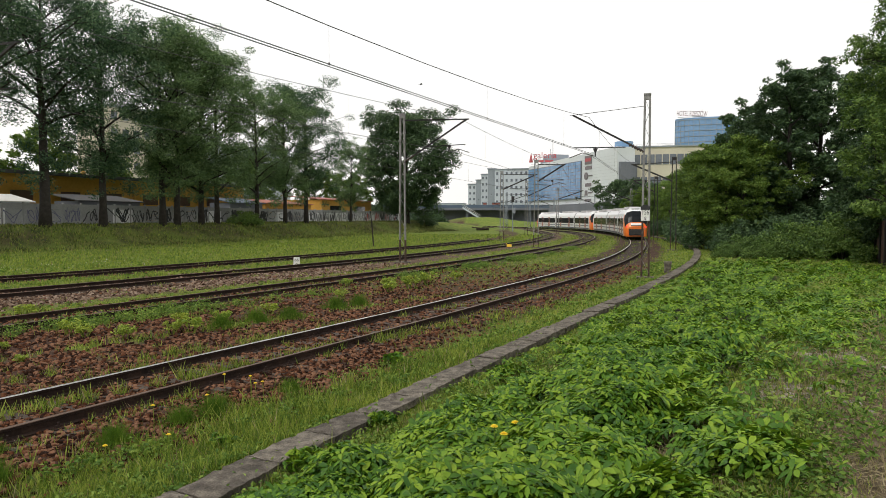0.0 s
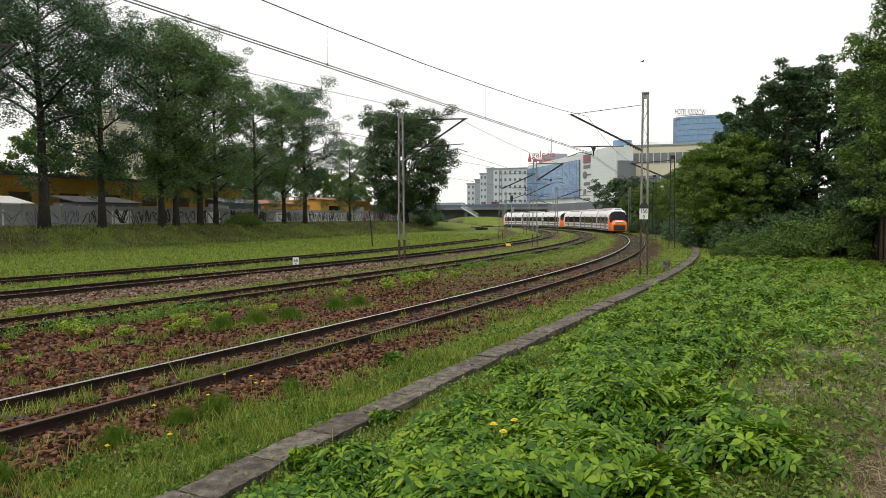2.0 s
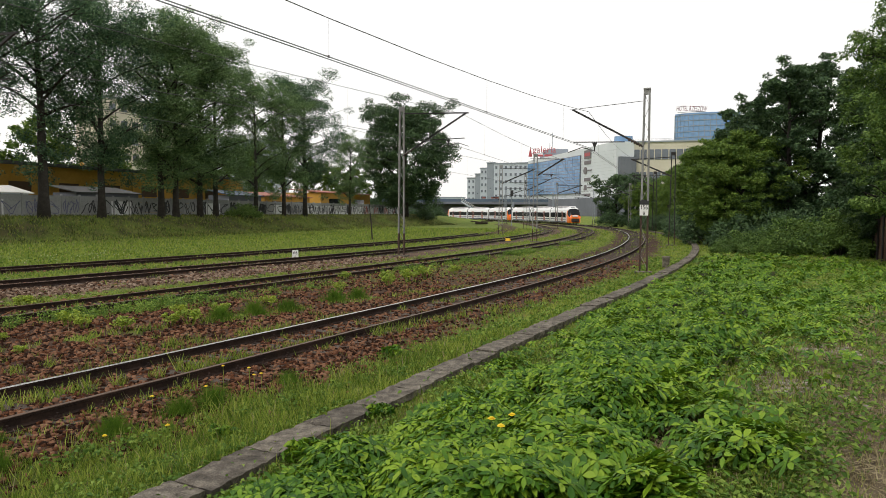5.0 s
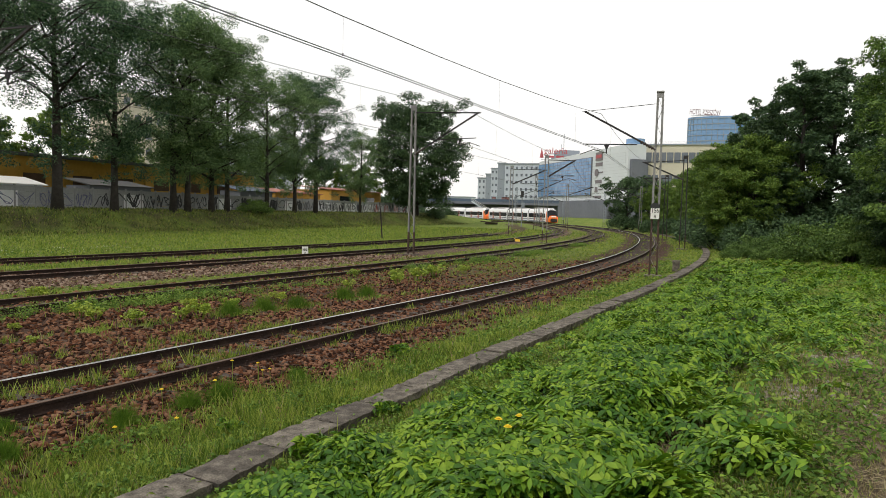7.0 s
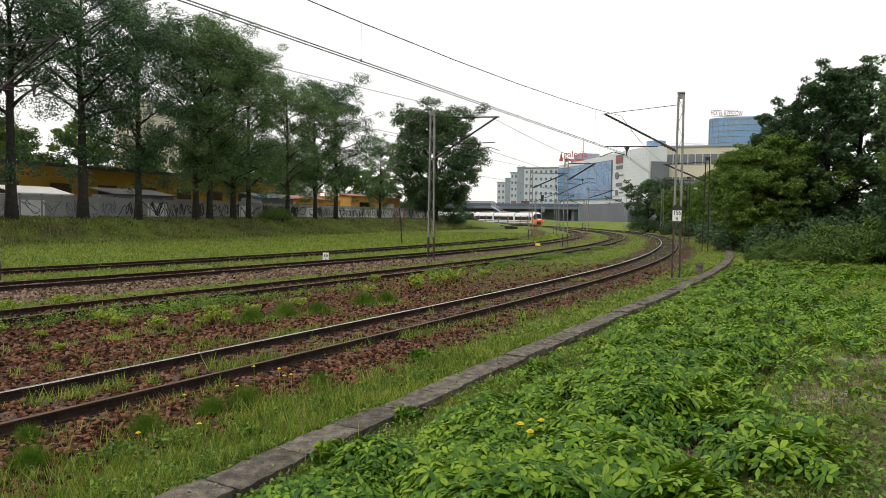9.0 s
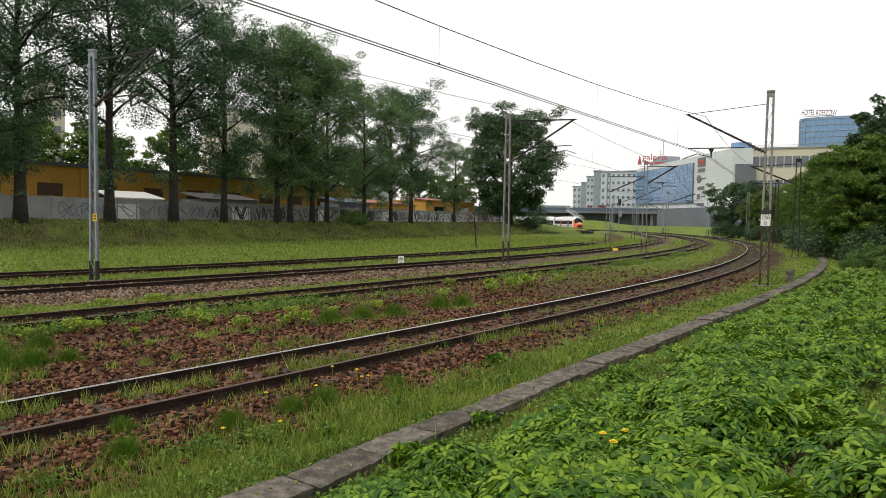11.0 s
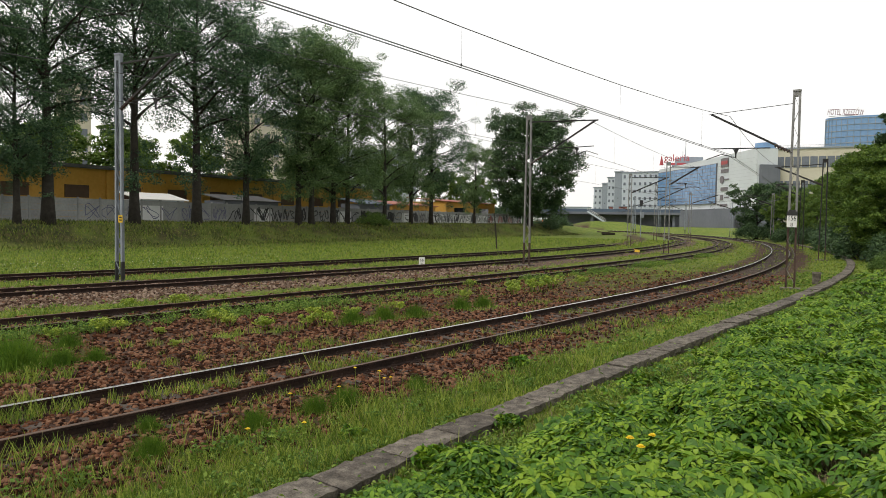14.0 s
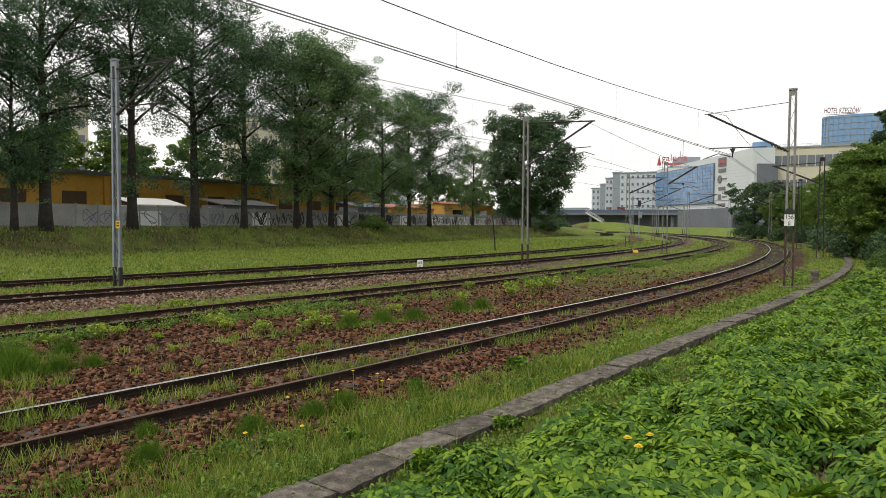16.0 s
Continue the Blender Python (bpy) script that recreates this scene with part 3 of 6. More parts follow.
def build_trough():
    top = thing("cable_trough", "weathered concrete cable trough with cracked uneven lid slabs", "cable trough", kind="structure")
    meshes = []
    for k in range(6):
        rnd = random.Random(k)
        bm = bmesh.new()
        nx, ny = 7, 15
        top_v, low_v = [], []
        bites = [(rnd.choice((-1, 1)), rnd.uniform(-0.46, 0.46), rnd.uniform(0.02, 0.05), rnd.uniform(0.005, 0.035)) for _ in range(5)]
        for j in range(ny):
            for i in range(nx):
                u, w = i / (nx - 1) * 2 - 1, j / (ny - 1) * 2 - 1
                x, y = u * 0.235, w * 0.485
                for side, at, wide, deep in bites:
                    x -= side * deep * math.exp(-((y - at) / wide) ** 2) * max(0, side * u) ** 3
                edge = 1 if i in (0, nx - 1) or j in (0, ny - 1) else 0
                x += rnd.uniform(-0.008, 0.008)
                y += rnd.uniform(-0.009, 0.009)
                top_v.append(bm.verts.new((x, y, 0.055 - 0.016 * edge * rnd.random() + rnd.uniform(-0.005, 0.005))))
                low_v.append(bm.verts.new((x * 0.97, y * 0.985, -0.055)))
        for j in range(ny - 1):
            for i in range(nx - 1):
                q = [j * nx + i, j * nx + i + 1, (j + 1) * nx + i + 1, (j + 1) * nx + i]
                bm.faces.new([top_v[t] for t in q])
        rim = list(range(nx)) + [j * nx + nx - 1 for j in range(1, ny)] + [(ny - 1) * nx + i for i in range(nx - 2, -1, -1)] + [j * nx for j in range(ny - 2, 0, -1)]
        for p, q in zip(rim, rim[1:] + rim[:1]):
            bm.faces.new((top_v[p], low_v[p], low_v[q], top_v[q]))
        bmesh.ops.delete(bm, geom=[v for v in low_v if not v.link_faces], context="VERTS")
        bmesh.ops.recalc_face_normals(bm, faces=bm.faces)
        me = bpy.data.meshes.new("slab")
        bm.to_mesh(me)
        bm.free()
        me.materials.append(M_CONC)
        meshes.append(me)
    pts = along(KERB, 1.0)
    for i, (x, y, h) in enumerate(pts):
        ob = part("slab", meshes[i % 6], None, top)
        ob.matrix_basis = pose(x + random.uniform(-0.02, 0.02), y, 0.095 + random.uniform(-0.012, 0.012), random.uniform(-1.3, 1.3), random.uniform(-1.6, 1.6), h + random.uniform(-1.2, 1.2))
    sh = Shape()
    for (x, y, h), (x2, y2, _) in zip(pts, pts[1:]):
        sh.beam((x, y, -0.04), (x2, y2, -0.04), 0.40, 0.22)
    part("channel", sh, M_CONC, top)


build_trough()


# ---- concrete panel fence on the bank ----
def scrawl(sh, rnd, x0, x1, z0, z1, y, slot, wide=0.03):
    """A tangle of paint strokes on a panel face, as thin raised ribbons."""
    n = rnd.randint(1, 3)
    for i in range(n):
        cx = x0 + (x1 - x0) * (i + 0.5) / n
        w, h = (x1 - x0) / n * 0.55, (z1 - z0) * 0.5
        a0, f1, f2 = rnd.uniform(0, 6.28), rnd.choice((1.0, 1.5, 2.0)), rnd.choice((1.0, 1.5, 2.5, 3.0))
        span = rnd.uniform(4.0, 7.0)
        pts = []
        for k in range(17):
            a = a0 + span * k / 16
            pts.append((cx + w * math.cos(a * f1) * (0.7 + 0.3 * math.sin(2.3 * a)), (z0 + z1) / 2 + h * math.sin(a * f2 + a0) * (0.75 + 0.25 * math.cos(1.7 * a))))
        for (ax, az), (bx, bz) in zip(pts, pts[1:]):
            sh.add(*ribbon(ax, az, bx, bz, y, wide), slot)


def ribbon(ax, az, bx, bz, y, w):
    dx, dz = bx - ax, bz - az
    L = math.hypot(dx, dz) or 1
    nx, nz = -dz / L * w, dx / L * w
    ex, ez = dx / L * w * 0.6, dz / L * w * 0.6
    p = [(ax - ex + nx, y, az - ez + nz), (ax - ex - nx, y, az - ez - nz), (bx + ex - nx, y, bz + ez - nz), (bx + ex + nx, y, bz + ez + nz)]
    q = [(a, y + 0.006, c) for a, _, c in p]
    return p + q, [(0, 1, 2, 3), (7, 6, 5, 4), (0, 4, 5, 1), (1, 5, 6, 2), (2, 6, 7, 3), (3, 7, 4, 0)]


def build_fence():
    top = thing("concrete_fence", "tall grey concrete panel fence covered with graffiti", "fence", kind="structure")
    L = np.linalg.norm(FENCE_B - FENCE_A)
    gap = 2.05
    n = int(L / gap)
    ang = math.degrees(math.atan2(FENCE_DIR[1], FENCE_DIR[0]))
    panel = Shape()
    for k in range(4):
        panel.box((gap / 2, 0, 0.27 + k * 0.545), (gap - 0.12, 0.07, 0.535))
    panel_me = panel.mesh("panel", M_FENCE)
    post = Shape().box((0, 0, 1.11), (0.15, 0.16, 2.3)).box((0, 0, 2.28), (0.17, 0.18, 0.05), taper=0.6)
    post_me = post.mesh("post", M_FENCE)
    rnd = random.Random(4)
    for i in range(n):
        p = FENCE_A + FENCE_DIR * i * gap
        z = 1.98 - 0.18 * i / n
        m = pose(p[0], p[1], z, 0, 0, ang)
        for nm, me in (("panel", panel_me), ("post", post_me)):
            ob = part(nm, me, None, top)
            ob.matrix_basis = m
        # paint: blue outlines on the first stretch, black tags, white pieces at the end
        if i > 13:
            sh = Shape()
            if i > n - 17 or i % 7 == 3:
                sh.add(*ribbon(0.15, 1.0, gap - 0.15, 1.0, -0.0405, 0.72), 1)
            scrawl(sh, rnd, 0.15, gap - 0.15, 0.35, 1.85, -0.047, 3 if (i > n - 9 and i % 2) else (2 if i < 22 else 0), 0.03 if i < 22 else 0.05)
            if i > 21 and i % 3 == 0:
                scrawl(sh, rnd, 0.2, gap - 0.2, 0.25, 1.95, -0.047, 0, 0.085)
            ob = part("graffiti", sh, [M_INK, M_INK_WHITE, M_INK_BLUE, M_INK_RED], top, "sprayed graffiti scrawl")
            ob.matrix_basis = m


build_fence()


# ---- buildings ----
def wall_frame(a, b):
    """A pose whose x runs along the wall from a to b on the ground, -y faces the viewer, z up; and its length."""
    a, b = Vector((*a, 0)), Vector((*b, 0))
    d = b - a
    return pose(a.x, a.y, 0, 0, 0, math.degrees(math.atan2(d.y, d.x))), d.length


def build_long_shed():
    """The long ochre building behind the fence."""
    a = FENCE_A - FENCE_N * 7.5 - FENCE_DIR * 12
    m, L = wall_frame(a, a + FENCE_DIR * 92)
    top = thing("long_workshop", "long low ochre workshop with dark flat roof", "building", at=m)
    top.location.z = 1.9
    sh = Shape()
    sh.box((L / 2, 5, 2.7), (L, 10, 5.6))
    for x in np.arange(2, L, 11.5):
        sh.box((x, -0.12, 2.7), (0.5, 0.3, 5.5))
    part("wall", sh, M_OCHRE, top)
    part("roof", Shape().box((L / 2, 4.8, 5.62), (L + 0.8, 11.4, 0.26)).box((L / 2, -0.8, 5.46), (L + 0.8, 0.14, 0.16)), M_ROOF, top, "dark felt roof with gutter")
    for x in np.arange(4.5, L - 2, 5.75):
        ob = part("window", Shape().box((0, 0, 0), (2.4, 0.16, 1.25)), M_WIN_BROWN, top, "dark brown boarded window")
        ob.matrix_basis = pose(x, -0.03, 3.1)
    for x in np.arange(9, L, 14):
        v = part("roof_vent", Shape().tube([(0, 0, 0), (0, 0, 0.35)], 0.16, 8).tube([(0, 0, 0.35), (0, 0, 0.7)], [0.32, 0.03], 8), M_OCHRE, top, "small ochre roof cowl")
        v.matrix_basis = pose(x, 1.5, 5.7)
    return top


build_long_shed()


def build_shed(at, size, wall, roof, label, yaw):
    top = thing("shed", label, "shed", at=pose(*at, 0, 0, yaw))
    w, d, h = size
    part("wall", Shape().box((0, 0, h / 2), (w, d, h)), wall, top)
    r = Shape().add([(-w / 2 - 0.3, -d / 2 - 0.4, h - 0.05), (w / 2 + 0.3, -d / 2 - 0.4, h - 0.05), (w / 2 + 0.3, d / 2 + 0.4, h + 0.7), (-w / 2 - 0.3, d / 2 + 0.4, h + 0.7), (-w / 2 - 0.3, -d / 2 - 0.4, h + 0.05), (w / 2 + 0.3, -d / 2 - 0.4, h + 0.05), (w / 2 + 0.3, d / 2 + 0.4, h + 0.8), (-w / 2 - 0.3, d / 2 + 0.4, h + 0.8)],
                    [(0, 1, 2, 3), (4, 5, 6, 7), (0, 1, 5, 4), (1, 2, 6, 5), (2, 3, 7, 6), (3, 0, 4, 7)])
    part("roof", r, roof, top)
    for x in (-w / 4, w / 4):
        p = part("window", Shape().box((0, 0, 0), (w * 0.2, 0.1, h * 0.25)), M_WIN_DARK, top)
        p.matrix_basis = pose(x, -d / 2 - 0.02, h * 0.62)
    return top


FA = math.degrees(math.atan2(FENCE_DIR[1], FENCE_DIR[0]))


def behind(along_m, back):
    p = FENCE_A + FENCE_DIR * along_m - FENCE_N * back
    return p[0], p[1]


build_shed((*behind(38, 2.6), 1.9), (5.2, 2.6, 2.35), M_PLASTER_W, M_WHITE, "low shed with a white sheet roof behind the fence", FA)
build_shed((*behind(50, 3.2), 1.9), (8, 3.5, 2.6), M_MALL_DARK, M_ROOF, "dark low shed with a black roof behind the fence", FA)
build_shed((*behind(84, 5), 1.9), (12, 6, 3.0), M_OCHRE, M_ROOF_RED, "ochre shed with a faded red roof", FA)
build_shed((*behind(73, 3.2), 1.9), (7, 3.5, 2.9), M_MALL_DARK, M_BLUE_STEEL, "grey shed with a blue-grey roof", FA)
build_shed((*behind(104, 7), 1.9), (18, 8, 4.0), M_OCHRE, M_ROOF_RED, "ochre building with a red roof beside the fence", FA)


def facade_block(a, b, depth, height, wall, label, cols, rows, win=(1.3, 1.4), base=2.0, z0=0.0, roofbox=False, stripe=None):
    """A block of flats with real window recesses on its front."""
    m, L = wall_frame(a, b)
    top = thing("apartment_block", label, "building", at=m)
    part("wall", Shape().box((L / 2, depth / 2, (height + z0) / 2), (L, depth, height - z0)), wall, top)
    part("roof", Shape().box((L / 2, depth / 2, height + 0.25), (L + 0.6, depth + 0.6, 0.5)), M_PLASTER_G, top)
    if roofbox:
        part("roof_box", Shape().box((L * 0.5, depth / 2, height + 2.2), (L * 0.5, depth * 0.5, 3.6)), M_PLASTER_G, top)
    if stripe:
        part("stair_tower", Shape().box((L * stripe, -0.3, height / 2 + 0.6), (L * 0.16, 0.8, height + 1.2)), M_PLASTER_G, top, "grey stair tower strip")
    fr = Shape().box((0, 0, 0), (win[0], 0.24, win[1])).mesh("window", M_WIN_GREY)
    sill = Shape().box((0, -0.16, -win[1] / 2 - 0.06), (win[0] + 0.2, 0.12, 0.1)).mesh("window_sill", M_PLASTER_W)
    for r in range(rows):
        for c in range(cols):
            x = L * (c + 0.5) / cols
            if stripe and abs(x / L - stripe) < 0.09:
                continue
            w = part("window", fr, None, top)
            w.matrix_basis = pose(x, -0.02, base + (height - base) * (r + 0.5) / rows)
            s = part("window_sill", sill, None, w)
    return top


# flats behind the shopping centre, stepping away
facade_block((12.6, 335), (16.5, 334), 14, 19.3, M_PLASTER_W, "pale block of flats with small dark windows", 2, 6, (0.8, 1.2))
facade_block((16.4, 331), (18.9, 330), 14, 21.1, M_PLASTER_G, "grey slab end of a block of flats", 1, 1, (0.4, 0.6))
facade_block((18.6, 326), (21.9, 325), 14, 23.6, M_PLASTER_W, "pale block of flats with rows of windows", 2, 7, (0.75, 1.2))
facade_block((21.4, 320), (24.6, 319), 14, 25.8, M_PLASTER_G, "tall grey slab of a block of flats", 1, 1, (0.4, 0.6))
facade_block((24.4, 316), (39.6, 310), 14, 25.2, M_PLASTER_W, "long pale block of flats with rows of windows", 7, 7, (0.95, 1.25))
facade_block((-14.0, 400), (12.0, 396), 14, 11.0, M_PLASTER_W, "distant pale housing block", 9, 3)
# blocks seen through the trees behind the workshop
facade_block((-70, 141), (-59, 158), 12, 26, M_TAN, "tan block of flats half hidden by trees", 8, 7)
facade_block((-98.5, 117), (-95, 121), 6, 30, M_TAN, "tan tower block glimpsed between the ashes", 2, 9)
facade_block((-62, 158), (-40, 176), 12, 20, M_PLASTER_W, "pale block of flats behind the trees", 9, 8)


def text_part(name, body, size, mat, parent, m, depth=0.1, label=""):
    cu = bpy.data.curves.new(name, "FONT")
    cu.body, cu.size, cu.extrude, cu.align_x, cu.align_y = body, size, depth, "CENTER", "CENTER"
    tmp = bpy.data.objects.new(name, cu)
    scene.collection.objects.link(tmp)
    dg = bpy.context.evaluated_depsgraph_get()
    me = bpy.data.meshes.new_from_object(tmp.evaluated_get(dg))
    bpy.data.objects.remove(tmp)
    me.materials.clear()
    me.materials.append(mat)
    ob = part(name, me, None, parent, label)
    ob.matrix_basis = m
    return ob


def build_mall():
    a, b = (39.6, 309.0), (60.6, 234.0)
    m, L = wall_frame(a, b)
    top = thing("shopping_centre", "pale shopping centre with blue glass front above a dark base", "building", at=m)
    D, H0, HA, HB = 7, 8.2, 26.2, 27.6
    body = Shape()
    body.add([(0, 0, H0), (L, 0, H0), (L, D, H0), (0, D, H0), (0, 0, HA), (L, 0, HB), (L, D, HB), (0, D, HA)],
             [(0, 1, 2, 3), (4, 5, 6, 7), (0, 1, 5, 4), (1, 2, 6, 5), (2, 3, 7, 6), (3, 0, 4, 7)])
    part("wall", body, M_MALL, top)
    part("base", Shape().box((L / 2, D / 2 - 0.4, H0 / 2 - 1), (L + 1, D + 1, H0 + 2)), M_MALL_DARK, top, "dark grey base storey")
    part("rear_wing", Shape().box((L * 0.33, 27, 13.5), (L * 0.66, 40, 26)), M_MALL, top)
    for k in range(1, 16):
        z = H0 + k * 1.18
        if z < HA - 0.4:
            j = part("cladding_joint", Shape().box((L / 2, -0.02, z), (L, 0.04, 0.06)), M_CLADDING_JOINT, top)
    # glass front, pane by pane
    gx0, gx1, gz0, gz1 = 0.5, L * 0.665, 10.2, 24.6
    part("glass_frame", Shape().box(((gx0 + gx1) / 2, -0.25, (gz0 + gz1) / 2), (gx1 - gx0, 0.5, gz1 - gz0 + 0.3)), M_MALL_DARK, top, "steel frame of the glass front")
    nx, nz = 25, 11
    pane = Shape().box((0, 0, 0), ((gx1 - gx0) / nx * 0.88, 0.06, (gz1 - gz0) / nz * 0.86)).mesh("pane", M_GLASS_BLUE)
    for i in range(nx):
        for k in range(nz):
            p = part("pane", pane, None, top)
            p.matrix_basis = pose(gx0 + (gx1 - gx0) * (i + 0.5) / nx, -0.54 + random.uniform(-0.01, 0.01), gz0 + (gz1 - gz0) * (k + 0.5) / nz, random.uniform(-0.6, 0.6), 0, random.uniform(-0.6, 0.6))
    # shop signs as plain shapes beside the glass
    sx = L * 0.735
    plate = part("sign_board", Shape().box((sx, -0.15, 24.6), (5.4, 0.2, 3.2)), M_SIGN_DARK, top, "dark sign board with pale rings")
    for o in (-1.5, 0, 1.5):
        part("sign_ring", Shape().tube([(sx + o, -0.28, 24.6), (sx + o, -0.36, 24.6)], 0.75, 12), M_SIGN_RED, plate)
    part("sign_bars", Shape().box((sx, -0.12, 21.6), (5.2, 0.12, 1.3)), M_SIGN_DARK, top, "dark lettering of a shop sign as a bar")
    part("sign_disc", Shape().tube([(sx - 1.6, -0.1, 18.6), (sx - 1.6, -0.3, 18.6)], 1.4, 16), M_SIGN_DARK, top, "round dark shop sign")
    part("sign_bar_small", Shape().box((sx + 1.6, -0.12, 18.6), (3.2, 0.12, 0.5)), M_SIGN_DARK, top)
    part("sign_bars", Shape().box((sx, -0.12, 15.2), (4.8, 0.12, 1.3)), M_SIGN_DARK, top)
    part("sign_block", Shape().box((sx - 1.6, -0.12, 12.2), (2.3, 0.14, 2.0), taper=0.8), M_SIGN_DARK, top)
    part("sign_bar_small", Shape().box((sx + 1.8, -0.12, 12.2), (3.2, 0.12, 0.5)), M_SIGN_DARK, top)
    part("sign_bars", Shape().box((sx, -0.12, 9.4), (5.2, 0.12, 1.0)), M_SIGN_DARK, top)
    # rounded corner tower, grey side block and roof plant
    tower = Shape().tube([(L - 3.4, 4.6, 26.0), (L - 3.4, 4.6, 29.6)], 3.2, 24)
    part("corner_drum", tower, M_GLASS_BLUE, top, "rounded blue-grey roof drum")
    part("side_block", Shape().box((L + 0.5, 4.0, 12), (1.6, 6.4, 20.5)), M_MALL_DARK, top, "dark grey side block")
    part("roof_plant", Shape().box((3, 12, 28.2), (10, 8, 6.4)).box((-3, 14, 26.4), (9, 10, 6.0)), M_PLASTER_G, top, "blue-grey roof plant room")
    part("antenna", Shape().tube([(4, 10, 30), (4, 10, 39)], 0.12, 5).tube([(-3, 12, 30), (-3, 12, 35)], 0.1, 5), M_GALV, top)
    # roof sign
    sign = part("roof_sign_frame", Shape().box((0, 0.2, -3.2), (11, 0.12, 0.12)).box((0, 0.2, -1.0), (11, 0.12, 0.12)).box((-4, 0.2, -2.4), (0.12, 0.12, 4)).box((4, 0.2, -2.4), (0.12, 0.12, 4)), M_GALV, top, "frame of the red roof sign")
    text_part("sign_letters", "galeria", 4.0, M_SIGN_RED, sign, pose(0.8, 0, 0.6, 90), 0.3, "red roof letters")
    part("sign_bars", Shape().box((-1.6, 0, -1.9), (3.6, 0.2, 0.9)).box((2.6, 0, -1.9), (3.6, 0.2, 0.9)), M_SIGN_RED, sign, "second line of the red roof sign")
    part("sign_emblem", Shape().tube([(-5.4, 0, -2.4), (-5.4, 0, 1.6)], [0.9, 0.1], 4), M_SIGN_RED, sign)
    sign.matrix_basis = pose(9.0, 3.0, 30.0, 0, 0, 66)
    part("gate", Shape().box((L * 0.9, -0.65, 3.0), (7, 0.5, 4.2)), M_BLACK, top, "dark loading gate")
    return top


build_mall()


def build_cream_building():
    m, L = wall_frame((66.0, 243), (94, 235))
    top = thing("office_building", "cream office building with bands of dark windows", "building", at=m)
    part("wall", Shape().box((L / 2, 12, 14), (L, 24, 28)), M_TAN, top)
    part("roof", Shape().box((L / 2, 12, 28.2), (L + 0.8, 24.8, 0.5)), M_PLASTER_G, top)
    w = Shape().box((0, 0, 0), (2.1, 0.3, 3.6)).mesh("window", M_WIN_GREY)
    for k in range(3):
        for i in range(11):
            p = part("window", w, None, top)
            p.matrix_basis = pose(1.6 + i * 2.45, -0.03, 23.6 - k * 8)
    part("railing", Shape().box((L / 2, 0.4, 29.2), (L, 0.06, 0.06)).box((L / 2, 0.4, 28.8), (L, 0.05, 0.05)), M_GALV, top)


build_cream_building()


def build_hotel():
    a, b = (146, 424), (182, 412)
    m, L = wall_frame(a, b)
    top = thing("hotel_tower", "tall blue glass hotel tower with roof letters", "building", at=m)
    H = 64.4
    body = Shape()
    n = 12
    ring = [(L * (0.5 + 0.5 * -math.cos(math.pi * i / n)), -7 * math.sin(math.pi * i / n)) for i in range(n + 1)] + [(L, 22), (0, 22)]
    for z in (0, H):
        body.v += [(x, y, z) for x, y in ring]
    k = len(ring)
    body.f += [(i, (i + 1) % k, k + (i + 1) % k, k + i) for i in range(k)] + [tuple(range(k))[::-1], tuple(range(k, 2 * k))]
    body.s += [0] * (k + 2)
    part("tower", body, M_GLASS_BLUE, top)
    for z in np.arange(36, H, 3.4):
        sh = Shape()
        for (ax, ay), (bx, by) in zip(ring[:n], ring[1:n + 1]):
            sh.beam((ax, ay - 0.1, z), (bx, by - 0.1, z), 0.3, 0.35)
        part("floor_band", sh, M_PLASTER_G, top)
    sh = Shape()
    for t in np.linspace(0.02, 0.98, 18):
        a_ = math.pi * t
        sh.box((L * (0.5 - 0.5 * math.cos(a_)), -7 * math.sin(a_) - 0.12, H / 2 + 16), (0.18, 0.25, H - 34))
    part("mullion", sh, M_PLASTER_G, top)
    text_part("roof_letters", "HOTEL RZESZÓW", 3.9, M_SIGN_MAROON, top, pose(9.6, -5.5, H + 2.4, 90, 4, 0) @ Matrix.Diagonal((0.56, 1.15, 1, 1)), 0.35, "dark red roof letters")
    part("letter_frame", Shape().box((9.5, -5.3, H + 0.6), (16, 0.25, 0.3)), M_GALV, top)


build_hotel()


def build_overpass():
    m, L = wall_frame((-40, 262), (40, 252))
    top = thing("road_bridge", "long grey road bridge with blue parapet over the tracks", "bridge", at=m)
    part("deck", Shape().box((L / 2, 4, 6.1), (L, 9, 0.9)), M_MALL_DARK, top)
    part("parapet", Shape().box((L / 2, -0.4, 7.1), (L, 0.12, 1.1)), M_BLUE_STEEL, top, "blue parapet")
    col = Shape().box((0, 4, 2.8), (1.0, 6, 5.8)).mesh("pier", M_MALL_DARK)
    for x in np.arange(6, L, 14.5):
        p = part("pier", col, None, top)
        p.matrix_basis = pose(x, 0, 0)
    # no real wall: dark box added behind the piers as the deck's shade
    part("underdeck_shade", Shape().box((L / 2, 7.5, 2.8), (L, 0.8, 5.8)), M_MALL_DARK, top, "added dark sheet standing for the shade under the deck")
    part("rail_line", Shape().box((L / 2, -0.4, 7.85), (L, 0.08, 0.08)), M_GALV, top)


build_overpass()


